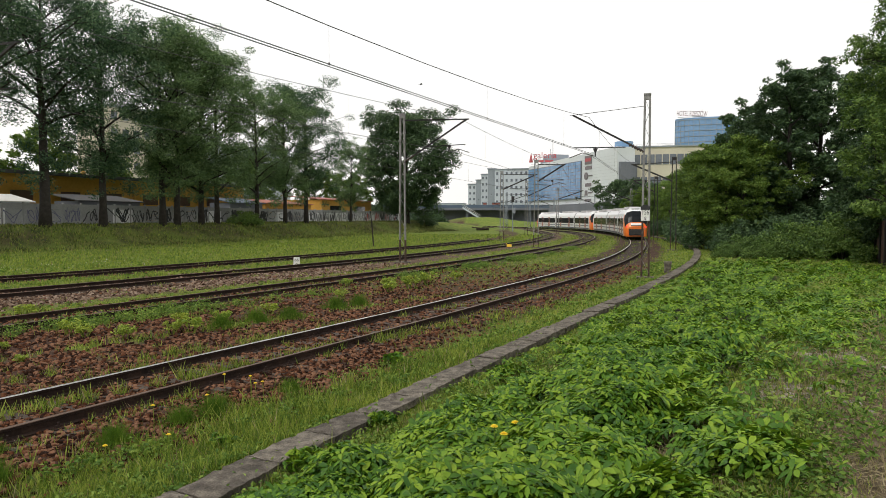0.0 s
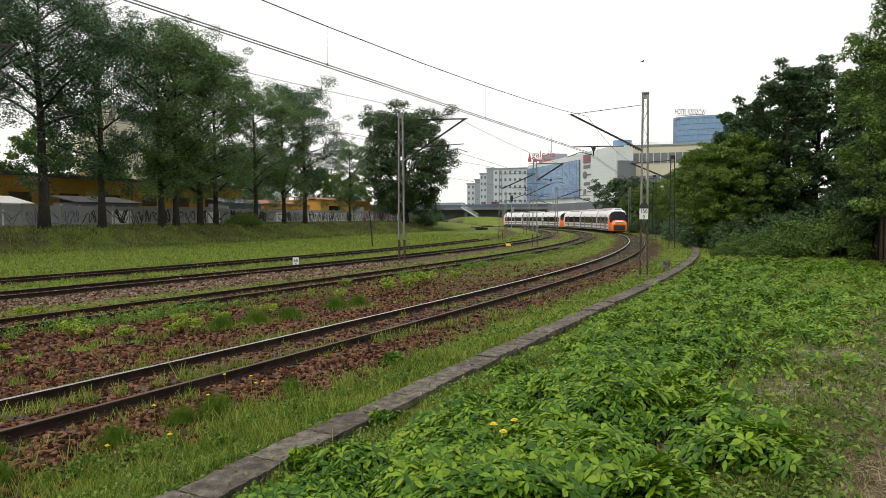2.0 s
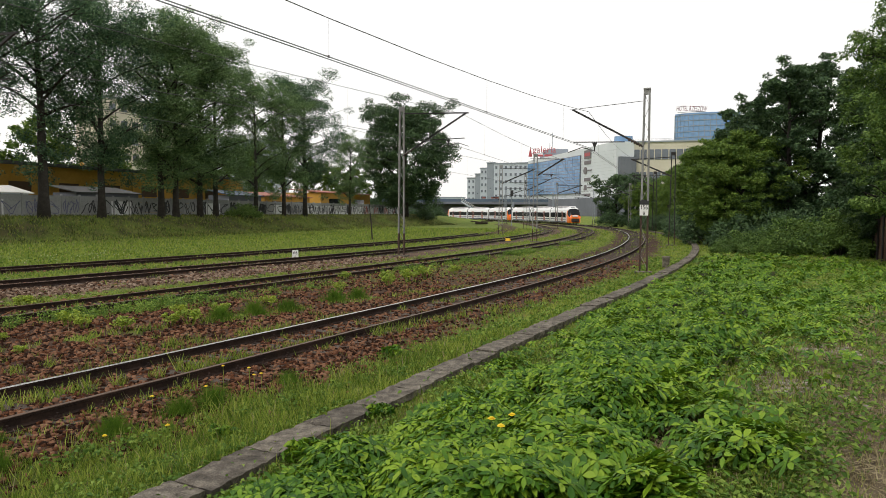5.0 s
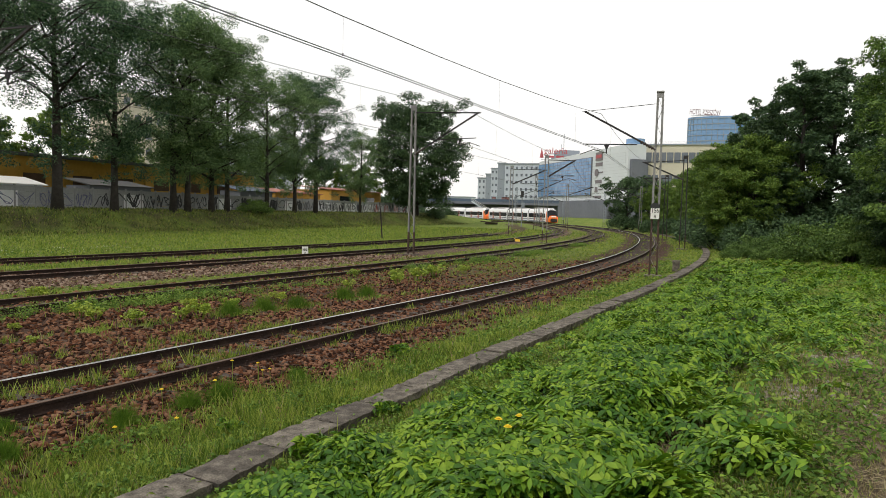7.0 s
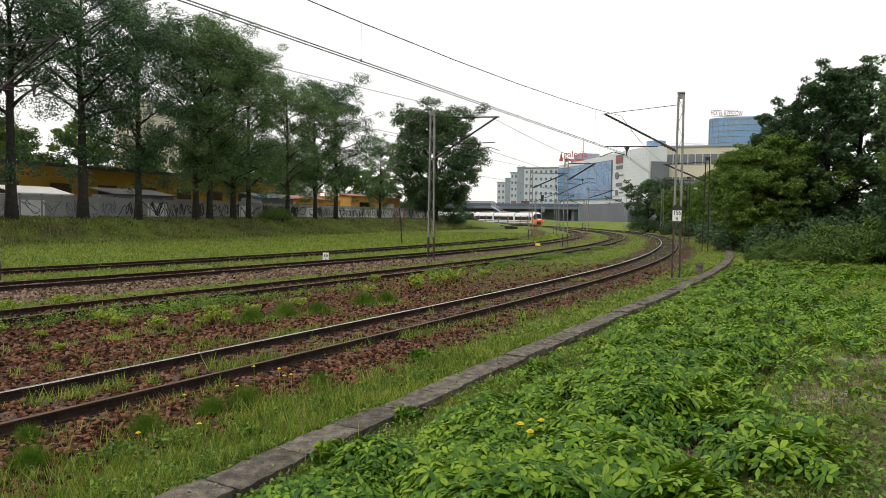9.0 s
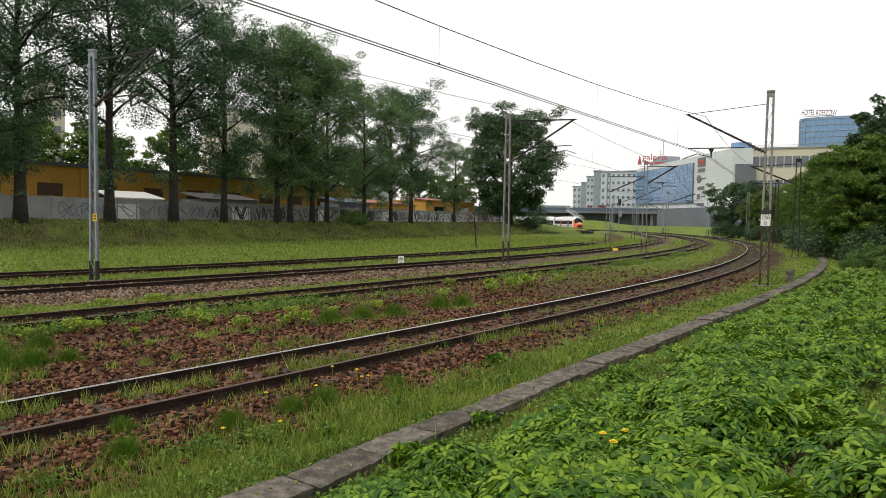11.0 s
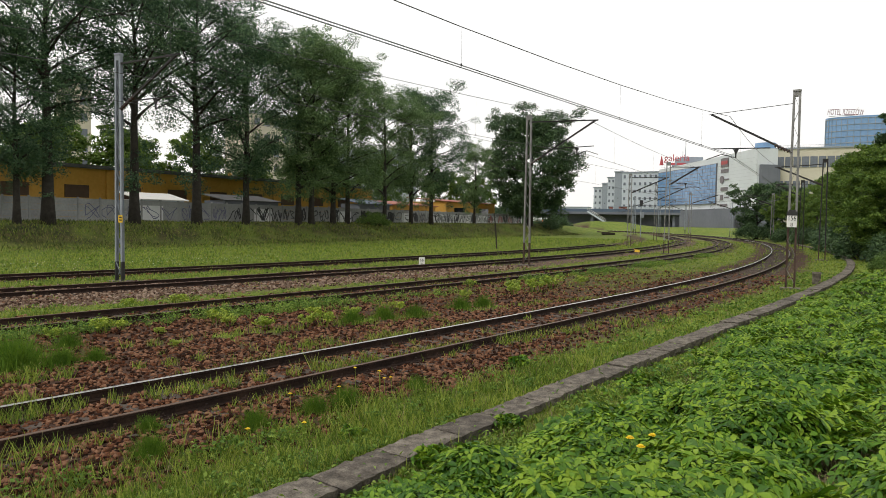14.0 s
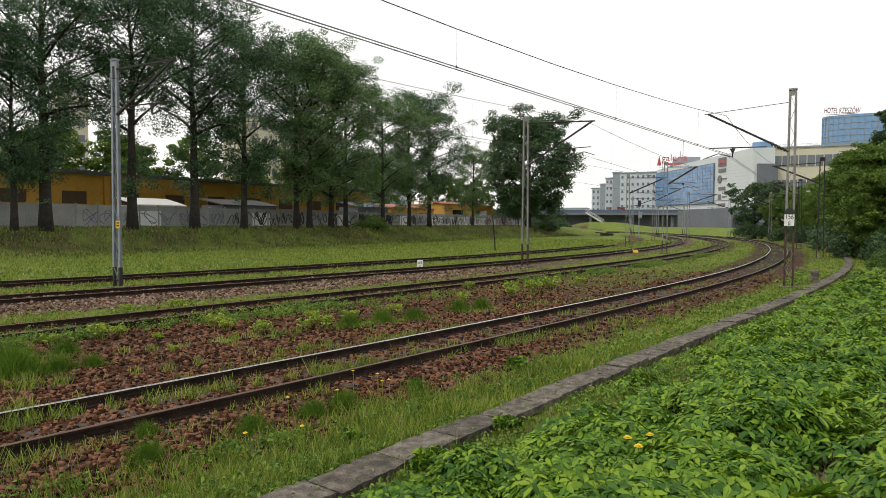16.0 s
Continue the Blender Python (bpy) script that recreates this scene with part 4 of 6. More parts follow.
def build_stairs():
    """The stair flight that comes down from the bridge."""
    top = thing("stairway", "pale concrete stairway with railings leading up to the bridge", "stairs", at=pose(10.2, 240, 0, 0, 0, -4))
    n = 19
    for i in range(n):
        p = part("step", Shape().box((0, 0, 0), (0.62, 2.4, 0.3)), M_PLASTER_W, top)
        p.matrix_basis = pose(3.0 - i * 0.33, 0, 2.7 + i * 0.2)
    for y in (-1.25, 1.25):
        part("railing", Shape().beam((3.2, y, 3.7), (-3.2, y, 7.6), 0.1).beam((3.2, y, 3.2), (-3.2, y, 7.1), 0.08), M_WHITE, top, "white handrail")
        part("stringer", Shape().beam((3.2, y, 2.5), (-3.2, y, 6.4), 0.2, 0.5), M_PLASTER_W, top)


build_stairs()
for bx, by, w in ((16.9, 270, 1.2), (21.4, 270, 2.9)):
    h = thing("brick_hut", "red brick upper part of a building beside the bridge", "hut", at=pose(bx, by, 0, 0, 0, -8))
    part("wall", Shape().box((0, 0, 4.4), (w, 3, 8.8)), M_BRICK_RED, h)
    part("roof", Shape().box((0, 0, 8.9), (w + 0.4, 3.4, 0.25)), M_PLASTER_G, h)


# ---- overhead line masts ----
def lattice_mast(at, aim, height, gap, style, steel, label, foot=1.2):
    """A mast of two channel legs with zigzag lacing; its bracket points along local +x. Returns the top object."""
    top = thing("catenary_mast", label, "mast", "overhead line masts", at=pose(at[0], at[1], float(ground_z(at[0], at[1])), 0, 0, aim))
    g2 = gap * 0.66
    for sx in (-1, 1):
        lo, hi = Vector((sx * gap / 2, 0, -0.3)), Vector((sx * g2 / 2, 0, height))
        mid = lo.lerp(hi, (foot + 0.3) / (height + 0.3))
        leg = Shape()
        for o in (-0.06, 0.06):
            leg.beam(mid + Vector((0, o, 0)), hi + Vector((0, o, 0)), 0.085, 0.012, up=(0, 1, 0))
        leg.beam(mid, hi, 0.012, 0.13, up=(0, 1, 0))
        part("leg", leg, steel, top)
        part("leg_foot", Shape().beam(lo, mid, 0.075, 0.15, up=(0, 1, 0)), M_MAST_FOOT if steel != M_GALV else M_BLACK, top, "rusty lower leg" if steel != M_GALV else "black painted lower leg")
    lace = Shape()
    n = max(6, int(height / 0.62))
    for k in range(n):
        z0, z1 = 0.25 + (height - 0.4) * k / n, 0.25 + (height - 0.4) * (k + 1) / n
        w0, w1 = (gap + (g2 - gap) * z0 / height) / 2, (gap + (g2 - gap) * z1 / height) / 2
        s = 1 if k % 2 else -1
        lace.beam((s * w0, 0.05, z0), (-s * w1, 0.05, z1), 0.06, 0.012)
        if steel == M_GALV:
            lace.beam((-s * w0, -0.05, z0), (s * w1, -0.05, z1), 0.045, 0.01)
    part("lacing", lace, steel, top)
    part("top_plate", Shape().box((0, 0, height + 0.03), (g2 + 0.1, 0.2, 0.07)).box((0, 0, height - 0.12), (g2 + 0.02, 0.14, 0.2)), steel, top)
    part("base_block", Shape().box((0, 0, -0.12), (gap + 0.5, 0.7, 0.4), taper=0.92), M_CONC, top, "concrete footing")
    arm_len, z_tip, z_root, z_reg = style
    thick = 0.085 if math.hypot(*at) < 45 else 0.13
    bracket = part("bracket", Shape().beam((0.1, 0, z_root), (arm_len, 0, z_tip), thick), M_STEEL_DARK, top, "dark slanted bracket tube")
    part("stay", Shape().beam((0.1, 0, min(height - 0.35, z_tip + 0.25)), (arm_len + 0.15, 0, z_tip), 0.07 if at[0] < 0 else (0.022 if thick < 0.1 else 0.07)), M_STEEL_DARK, top)
    ins = Shape()
    for q0, q1 in (((0.15, 0, z_root + 0.02), (0.75, 0, z_root + 0.02 + 0.6 * (z_tip - z_root) / arm_len)),):
        for k in range(6):
            c = Vector(q0).lerp(Vector(q1), k / 5)
            d = (Vector(q1) - Vector(q0)).normalized() * 0.035
            ins.tube([c - d, c + d], [0.09, 0.06], 8)
    part("insulator", ins, M_INSUL, top, "brown porcelain insulator")
    reg = Shape()
    x0, x1 = arm_len * 0.28, arm_len * 0.98
    reg.beam((x0, 0, z_reg), (x1, 0, z_reg + 0.06), 0.045)
    reg.beam((x1 - 1.0, 0, z_reg + 0.02), (x1 - 1.0, 0, z_reg - 0.4), 0.05)
    reg.add([(x1 - 1.12, 0.03, z_reg), (x1 - 0.88, 0.03, z_reg), (x1 - 1.0, 0.03, z_reg - 0.26), (x1 - 1.12, -0.03, z_reg), (x1 - 0.88, -0.03, z_reg), (x1 - 1.0, -0.03, z_reg - 0.26)], [(0, 1, 2), (5, 4, 3), (0, 3, 4, 1), (1, 4, 5, 2), (2, 5, 3, 0)])
    reg.tube([(x1 - 1.0, 0, z_reg - 0.38), (x1 - 0.4, 0, z_reg - 0.2), (x1 + 0.25, 0, z_reg - 0.42)], 0.022, 6)
    part("steady_arm", reg, M_STEEL_DARK, top, "dark steady arm")
    return top


def mast_aim(line, at, right=False):
    """Degrees that turn local +x from the mast towards the line."""
    i = np.argmin(np.hypot(line[:, 0] - at[0], line[:, 1] - at[1]))
    return math.degrees(math.atan2(line[i, 1] - at[1], line[i, 0] - at[0])), math.hypot(line[i, 0] - at[0], line[i, 1] - at[1]), i + S_MIN


WEATHERED = "weathered steel lattice mast with dark bracket over the track"
SUPPORT = {0: [], 1: [], 2: []}


def place_mast(track, at, height, gap, z_tip, z_reg, steel, label=WEATHERED, foot=1.2, z_root=None, z_wire=None, turn=0):
    aim, reach, s = mast_aim(LINES[track], at)
    aim += turn
    arm = max(2.4, min(reach + 0.3, 4.6))
    SUPPORT[track].append((s, z_wire or z_tip, z_reg - 0.45, at, aim, arm))
    return lattice_mast(at, aim, height, gap, (arm, z_tip, z_root or (z_reg - 0.1), z_reg), steel, label, foot)


place_mast(0, (9.44, 31.0), 8.45, 0.33, 7.7, 6.1, M_STEEL_OLD, "weathered steel lattice mast carrying a kilometre sign", 2.9, 5.85, 7.25)
place_mast(0, (19.7, 57.1), 7.9, 0.46, 7.4, 6.0, M_STEEL_DARK, "dark lattice mast in front of the trees")
place_mast(0, (25.6, 80.5), 7.7, 0.46, 7.3, 6.0, M_STEEL_DARK, "dark lattice mast in front of the trees")
place_mast(0, (33.0, 117.5), 7.8, 0.46, 7.4, 6.0, M_STEEL_OLD)
place_mast(0, (33.8, 148.8), 7.9, 0.46, 7.4, 6.0, M_GALV)
place_mast(0, (29.5, 178.0), 7.9, 0.46, 7.4, 6.0, M_GALV)
place_mast(0, (19.5, 208.0), 7.9, 0.46, 7.4, 6.0, M_GALV)
place_mast(1, (-2.4, 40.6), 8.95, 0.38, 8.45, 6.95, M_STEEL_OLD, foot=1.4, z_root=6.1)
place_mast(1, (8.6, 61.5), 8.0, 0.42, 7.6, 6.2, M_STEEL_OLD, "weathered lattice mast between the tracks")
place_mast(1, (19.3, 112.5), 7.6, 0.42, 7.3, 6.0, M_STEEL_OLD)
place_mast(1, (19.5, 150.0), 7.8, 0.42, 7.4, 6.0, M_GALV)
place_mast(2, (-17.9, 24.4), 9.15, 0.33, 8.95, 7.3, M_GALV, "galvanised steel lattice mast with black feet beside the siding", 0.85, 7.0, turn=28)
place_mast(2, (7.0, 79.3), 8.2, 0.42, 7.8, 6.2, M_STEEL_OLD)
place_mast(2, (13.5, 108.3), 8.6, 0.42, 8.0, 6.3, M_STEEL_OLD)
place_mast(2, (14.0, 146.0), 8.0, 0.42, 7.6, 6.1, M_GALV)


# ---- kilometre sign on the near mast ----
def build_km_sign():
    top = thing("kilometre_sign", "white kilometre sign with black numerals on a mast", "sign", at=pose(9.33, 30.72, 2.88, 0, 0, -14))
    part("plate", Shape().box((0, 0, 0), (0.38, 0.03, 0.5)), M_WHITE, top)
    part("cap", Shape().box((0, 0, 0.33), (0.41, 0.06, 0.17)).box((0, 0, 0.44), (0.26, 0.05, 0.08)), M_BLACK, top, "black cap plate")
    text_part("numerals", "156", 0.26, M_BLACK, top, pose(0, -0.02, 0.12, 90) @ Matrix.Diagonal((0.85, 1.15, 1, 1)), 0.003)
    text_part("numerals", "8", 0.21, M_BLACK, top, pose(0, -0.02, -0.15, 90), 0.003)
    part("clamp", Shape().box((0, 0.05, 0.2), (0.3, 0.08, 0.06)).box((0, 0.05, -0.2), (0.3, 0.08, 0.06)), M_STEEL_DARK, top)


build_km_sign()
plate = thing("mast_number_plate", "small yellow plate on the galvanised mast", "plate", at=pose(-17.75, 24.25, 2.55, 0, 0, 30))
part("plate", Shape().box((0, 0, 0), (0.16, 0.02, 0.3)), M_YELLOW, plate)
for bar_z in (0.06, -0.05):
    part("marking_bar", Shape().box((0, -0.012, bar_z), (0.1, 0.006, 0.05)), M_BLACK, plate)


# ---- wires ----
def wire(name, pts, r, parent, label=""):
    return part(name, Shape().tube(pts, r, 5), M_WIRE, parent, label)


def run_wires(track, sup, r, twin, hang, slack):
    top = thing("overhead_line", "thin grey contact and carrying wires with droppers", "overhead line", "overhead lines")
    sup = sorted(sup)
    for (sa, ta, ca, *_), (sb, tb, cb, *_) in zip(sup, sup[1:]):
        a, b = hang.get(sa, on_line(LINES[track], sa)), hang.get(sb, on_line(LINES[track], sb))
        L = math.hypot(b[0] - a[0], b[1] - a[1])
        n = 12
        carry, touch = [], []
        sag = slack * L * L + 0.12
        for i in range(n + 1):
            t = i / n
            x, y = a[0] + (b[0] - a[0]) * t, a[1] + (b[1] - a[1]) * t
            carry.append((x, y, ta + (tb - ta) * t - 4 * sag * t * (1 - t)))
            touch.append((x, y, ca + (cb - ca) * t))
        wire("carrying_wire", carry, r, top)
        offs = (-0.06, 0.06) if twin else (0,)
        for o in offs:
            h = a[2]
            wire("contact_wire", [(x + o * math.cos(h), y - o * math.sin(h), z) for x, y, z in touch], r, top)
        k = max(2, int(L / 7))
        for i in range(k):
            t = (i + 0.5) / k
            x, y = a[0] + (b[0] - a[0]) * t, a[1] + (b[1] - a[1]) * t
            z1, z0 = ta + (tb - ta) * t - 4 * sag * t * (1 - t), ca + (cb - ca) * t
            part("dropper", Shape().beam((x, y, z0), (x, y, z1), r * 0.35), M_WIRE, top)
            part("clip", Shape().box((x, y, z0 + 0.03), (0.025, 0.04, 0.05)), M_STEEL_DARK, top)
    return top


SUPPORT[0] += [(-14, 7.3, 5.75, None, 0, 0), (238, 7.4, 5.6, None, 0, 0)]
SUPPORT[1] += [(-18, 8.5, 6.5, None, 0, 0), (190, 7.4, 5.6, None, 0, 0)]
SUPPORT[2] += [(-45, 9.0, 6.9, None, 0, 0), (190, 7.5, 5.6, None, 0, 0)]
run_wires(0, SUPPORT[0], 0.010, True, {-14: (-14.4, -11.0, 0.5), SUPPORT[0][0][0]: (6.6, 30.2, 0.45)}, 0.00034)
run_wires(1, SUPPORT[1], 0.011, False, {}, 0.0001)
run_wires(2, SUPPORT[2], 0.011, False, {}, 0.0001)


# ---- small things by the tracks ----
def ground_at(x, y):
    return float(ground_z(x, y))


def build_small_things():
    mk = thing("marker_stone", "white concrete marker stone with black figures beside the track", "marker", at=pose(-8.2, 37.6, ground_at(-8.2, 37.6), 0, 0, 12))
    part("stone", Shape().box((0, 0, 0.22), (0.36, 0.2, 0.62), taper=0.92), M_WHITE, mk)
    text_part("numerals", "66", 0.24, M_BLACK, mk, pose(0, -0.108, 0.38, 90), 0.003)
    text_part("numerals", "0", 0.2, M_BLACK, mk, pose(0, -0.108, 0.14, 90), 0.003)
    post = thing("concrete_post", "short dark grey concrete post beside the cable trough", "post", at=pose(11.3, 33.4, ground_at(11.3, 33.4), 0, 0, -20))
    part("shaft", Shape().box((0, 0, 0.25), (0.34, 0.34, 0.56)), M_CONC, post)
    part("cap", Shape().box((0, 0, 0.53), (0.4, 0.4, 0.09), taper=0.9), M_CONC, post)
    yx, yy = 6.15, 61.49
    yb = thing("track_device", "small yellow trackside box", "trackside box", at=pose(yx, yy, ground_at(yx, yy), 0, 0, -20))
    part("case", Shape().box((0, 0, 0.2), (0.45, 0.25, 0.22), taper=0.8), M_YELLOW, yb)
    part("handle", Shape().tube([(-0.15, 0, 0.25), (-0.28, 0, 0.36), (-0.32, 0, 0.36)], 0.03, 6), M_YELLOW, yb)
    pole = thing("leaning_post", "thin dark leaning wooden post in the lawn", "post", at=pose(-6.5, 63, ground_at(-6.5, 63), 3, -4, 0))
    part("shaft", Shape().tube([(0, 0, -0.2), (0.02, 0, 1.6), (-0.03, 0, 3.4)], [0.07, 0.06, 0.05], 7), M_BARK, pole)
    sx, sy = on_line(LINES[2], 128, -5)[:2]
    sg = thing("railway_signal", "dark railway signal on a thin post", "signal", at=pose(sx, sy, ground_at(sx, sy), 0, 0, 8))
    part("post", Shape().tube([(0, 0, 0), (0, 0, 6.2)], 0.09, 7), M_GALV, sg)
    part("head", Shape().box((0, -0.1, 6.4), (0.55, 0.3, 1.2)), M_BLACK, sg)
    part("cabinet", Shape().box((0.2, 0, 4.2), (0.6, 0.4, 1.1)), M_GALV, sg)
    heap = thing("rubble_heap", "low dark heap of old sleepers on the rise", "heap", at=pose(8.3, 140, ground_at(8.3, 140), 0, 0, 10))
    for i in range(5):
        p = part("sleeper", Shape().box((0, 0, 0), (2.6, 0.26, 0.2)), M_SLEEPER, heap)
        p.matrix_basis = pose(random.uniform(-1.5, 1.5), random.uniform(-0.5, 0.5), 0.15 + 0.13 * i, random.uniform(-5, 5), random.uniform(-6, 6), random.uniform(-20, 20))


build_small_things()


def parked_car(x, y, yaw, mat, label):
    top = thing("parked_car", label, "car", "parked cars", at=pose(x, y, ground_at(x, y), 0, 0, yaw))
    prof = [(-2.1, 0.35), (-2.1, 0.85), (-1.95, 1.0), (-1.4, 1.05), (-0.7, 1.5), (0.9, 1.5), (1.6, 1.0), (2.0, 0.9), (2.1, 0.35)]
    b = Shape()
    for yy in (-0.85, 0.85):
        b.v += [(px, yy * (0.86 if pz > 1.2 else 1), pz) for px, pz in prof]
    n = len(prof)
    b.f += [(i, (i + 1) % n, n + (i + 1) % n, n + i) for i in range(n)] + [tuple(range(n)), tuple(range(n, 2 * n))[::-1]]
    b.s += [0] * (n + 2)
    part("body", b, mat, top)
    part("window", Shape().box((0.1, 0, 1.26), (1.7, 1.62, 0.34), taper=0.9), M_WIN_DARK, top)
    for wx in (-1.3, 1.3):
        for wy in (-0.8, 0.8):
            w = part("wheel", Shape().tube([(0, -0.1, 0), (0, 0.1, 0)], 0.32, 12), M_BLACK, top)
            w.matrix_basis = pose(wx, wy, 0.32)


parked_car(-4.5, 157, 15, M_TRAIN_W, "white car parked beyond the oak")
parked_car(-9.8, 158, 15, M_WHITE, "pale car parked beyond the oak")


# ---- trees and bushes ----
def leaf_cloud(rng, centres, radii, counts, size, flat=0.35, sliver=False, squash=0.8):
    """Leaf blades round cluster centres, folded diamonds or plain three-cornered slivers; returns verts, faces."""
    c = np.repeat(centres, counts, axis=0)
    r = np.repeat(radii, counts)
    n = len(c)
    d = rng.normal(size=(n, 3))
    d /= np.linalg.norm(d, axis=1)[:, None]
    p = c + d * (r * rng.uniform(0.2, 1.0, n) ** 0.6)[:, None] * np.array([1, 1, squash])
    nrm = rng.normal(size=(n, 3)) + np.array([0, 0, 1.0 + flat]) + d * 0.5
    nrm /= np.linalg.norm(nrm, axis=1)[:, None]
    t = np.cross(nrm, rng.normal(size=(n, 3)))
    t /= np.linalg.norm(t, axis=1)[:, None]
    b = np.cross(nrm, t)
    s = (size * rng.uniform(0.6, 1.35, n))[:, None]
    if sliver:
        v = np.stack([p - t * s + b * s * 0.55, p - t * s * 0.8 - b * s * 0.55, p + t * s - nrm * s * 0.3], 1).reshape(-1, 3)
        return v, np.arange(3 * n).reshape(n, 3)
    tip, base = p + t * s, p - t * s
    lift = nrm * s * 0.25
    v = np.stack([base, p + b * s * 0.5 + lift, tip - lift * 0.8, p - b * s * 0.5 + lift], 1).reshape(-1, 3)
    return v, np.arange(4 * n).reshape(n, 4)


def grow_tree(seed, height, spread, low, trunk_r, leaves, leaf_size, leaf_mat, name, label, clusters=110, lean=0.0, conic=0.0, skirt=0, fill=0, skirt_r=2.0, clump=1.0, squash=0.6):
    """A tapered trunk with limbs, and a crown of leaf clumps along them; gaps stay between the clumps."""
    rnd = random.Random(seed)
    rng = np.random.default_rng(seed)
    top = thing(name, label, "tree")
    wood = Shape()
    n = 9
    pts, rad = [], []
    wx = wy = 0.0
    for i in range(n + 1):
        t = i / n
        wx += rnd.uniform(-0.18, 0.18) * t
        wy += rnd.uniform(-0.18, 0.18) * t
        pts.append(Vector((wx + lean * t * t, wy, -0.3 + (height * 0.86 + 0.3) * t)))
        rad.append(trunk_r * (1.25 if i == 0 else 1) * (1 - 0.9 * t) + 0.03)
    wood.tube(pts, rad, 9)
    centres, radii = [], []
    limbs = max(9, int(height * 0.9))
    for k in range(limbs):
        t = low / height + (0.84 - low / height) * (k + rnd.random() * 0.6) / limbs
        i = min(n - 1, int(t / 0.86 * n))
        root = pts[i].lerp(pts[i + 1], t / 0.86 * n - i) if i < n else pts[n]
        a = k * 2.4 + rnd.uniform(-0.5, 0.5)
        u = (t - low / height) / (1 - low / height)
        reach = spread * (1.0 - conic * u) * math.sqrt(max(0.12, 1 - (2 * u - 0.85) ** 2 * 0.75)) * rnd.uniform(0.7, 1.1)
        up = reach * rnd.uniform(0.35, 0.85)
        out = Vector((math.cos(a), math.sin(a), 0))
        p1 = root + out * reach * 0.45 + Vector((0, 0, up * 0.55))
        p2 = root + out * reach + Vector((0, 0, up))
        lr = rad[min(i, n)] * 0.5
        wood.tube([root, root.lerp(p1, 0.5) + Vector((0, 0, 0.1)), p1, p1.lerp(p2, 0.5), p2], [lr, lr * 0.8, lr * 0.6, lr * 0.4, 0.02], 6)
        for q in range(max(2, clusters // limbs)):
            f = rnd.uniform(0.35, 0.97)
            c = (p1.lerp(p2, (f - 0.45) / 0.55) if f > 0.45 else root.lerp(p1, f / 0.45)) + Vector((rnd.gauss(0, 0.12), rnd.gauss(0, 0.12), rnd.gauss(0, 0.11))) * spread
            centres.append(c)
            radii.append(spread * clump * rnd.uniform(0.09, 0.20))
            if q < 3:
                b0 = p1.lerp(p2, rnd.uniform(0, 0.8))
                wood.tube([b0, b0.lerp(c, 0.6) + Vector((0, 0, 0.15)), c], [lr * 0.35, lr * 0.2, 0.015], 4, cap=False)
    for k in range(max(3, clusters // 14)):
        centres.append(pts[n] + Vector((rnd.gauss(0, 0.13) * spread, rnd.gauss(0, 0.13) * spread, rnd.uniform(-0.1, 0.08) * height)))
        radii.append(spread * rnd.uniform(0.13, 0.22))
    for k in range(fill):
        d = Vector((rnd.gauss(0, 1), rnd.gauss(0, 1), rnd.gauss(0, 1))).normalized() * rnd.uniform(0.55, 0.98) ** 0.5
        centres.append(Vector((d.x * spread * 0.92, d.y * spread * 0.92, low * 0.8 + (height - low * 0.8) * (0.5 + 0.5 * d.z))))
        radii.append(spread * clump * rnd.uniform(0.09, 0.17))
    for k in range(skirt):
        a = rnd.uniform(0, 6.283)
        u = rnd.uniform(0.25, 1.0) * skirt_r
        centres.append(Vector((math.cos(a) * u, math.sin(a) * u, rnd.uniform(3.0, 7.8))))
        radii.append(rnd.uniform(0.7, 1.2))
    part("trunk", wood, M_BARK, top, smooth=True)
    radii = np.array(radii)
    w = radii ** 2
    counts = np.maximum(8, (leaves * w / w.sum()).astype(int))
    v, f = leaf_cloud(rng, np.array(centres), radii, counts, leaf_size, 0.2, True, squash)
    crown = part("crown", bulk_mesh("crown", v, f, leaf_mat), None, top)
    return top


def grow_bush(seed, size, leaves, leaf_size, leaf_mat, name, label):
    """A bush: short stems and a lumpy heap of leaves over them."""
    rnd, rng = random.Random(seed), np.random.default_rng(seed)
    sx, sy, sz = size
    top = thing(name, label, "bush")
    wood = Shape()
    centres, radii = [], []
    for k in range(46):
        a, u = rnd.uniform(0, 6.283), math.sqrt(rnd.random())
        x, y = math.cos(a) * u * sx, math.sin(a) * u * sy
        z = sz * (1 - 0.75 * u ** 2.2) * rnd.uniform(0.35, 0.95)
        centres.append((x, y, z))
        radii.append(min(sx, sz) * rnd.uniform(0.2, 0.34))
        if k % 3 == 0:
            wood.tube([(x * 0.3, y * 0.3, -0.2), (x * 0.6, y * 0.6, z * 0.5), (x, y, z)], [0.06, 0.04, 0.015], 5)
    part("stem", wood, M_BARK, top)
    radii = np.array(radii)
    counts = (leaves * radii ** 2 / (radii ** 2).sum()).astype(int)
    v, f = leaf_cloud(rng, np.array(centres), radii, counts, leaf_size, 0.1, True)
    part("foliage", bulk_mesh("foliage", v, f, leaf_mat), None, top)
    return top


def stand(ob, x, y, turn=0, scale=1.0, z=None):
    ob.scale = (scale,) * 3
    ob.location = (x, y, ground_at(x, y) if z is None else z)
    ob.rotation_euler = (0, 0, radians(turn))
    return ob


def again(ob, x, y, turn=0, scale=1.0, label=""):
    c = copy_thing(ob, pose(0, 0, 0))
    stand(c, x, y, turn, scale)
    return tagged(c, label) if label else c


ROW = "trees on the bank"
ash_1 = tagged(grow_tree(11, 23, 7.2, 8.6, 0.44, 38000, 0.112, M_LEAF_F, "ash_tree", "tall ash with dark trunk and airy crown before the fence", 170, skirt=16, fill=24, clump=1.12, squash=0.68), group=ROW)
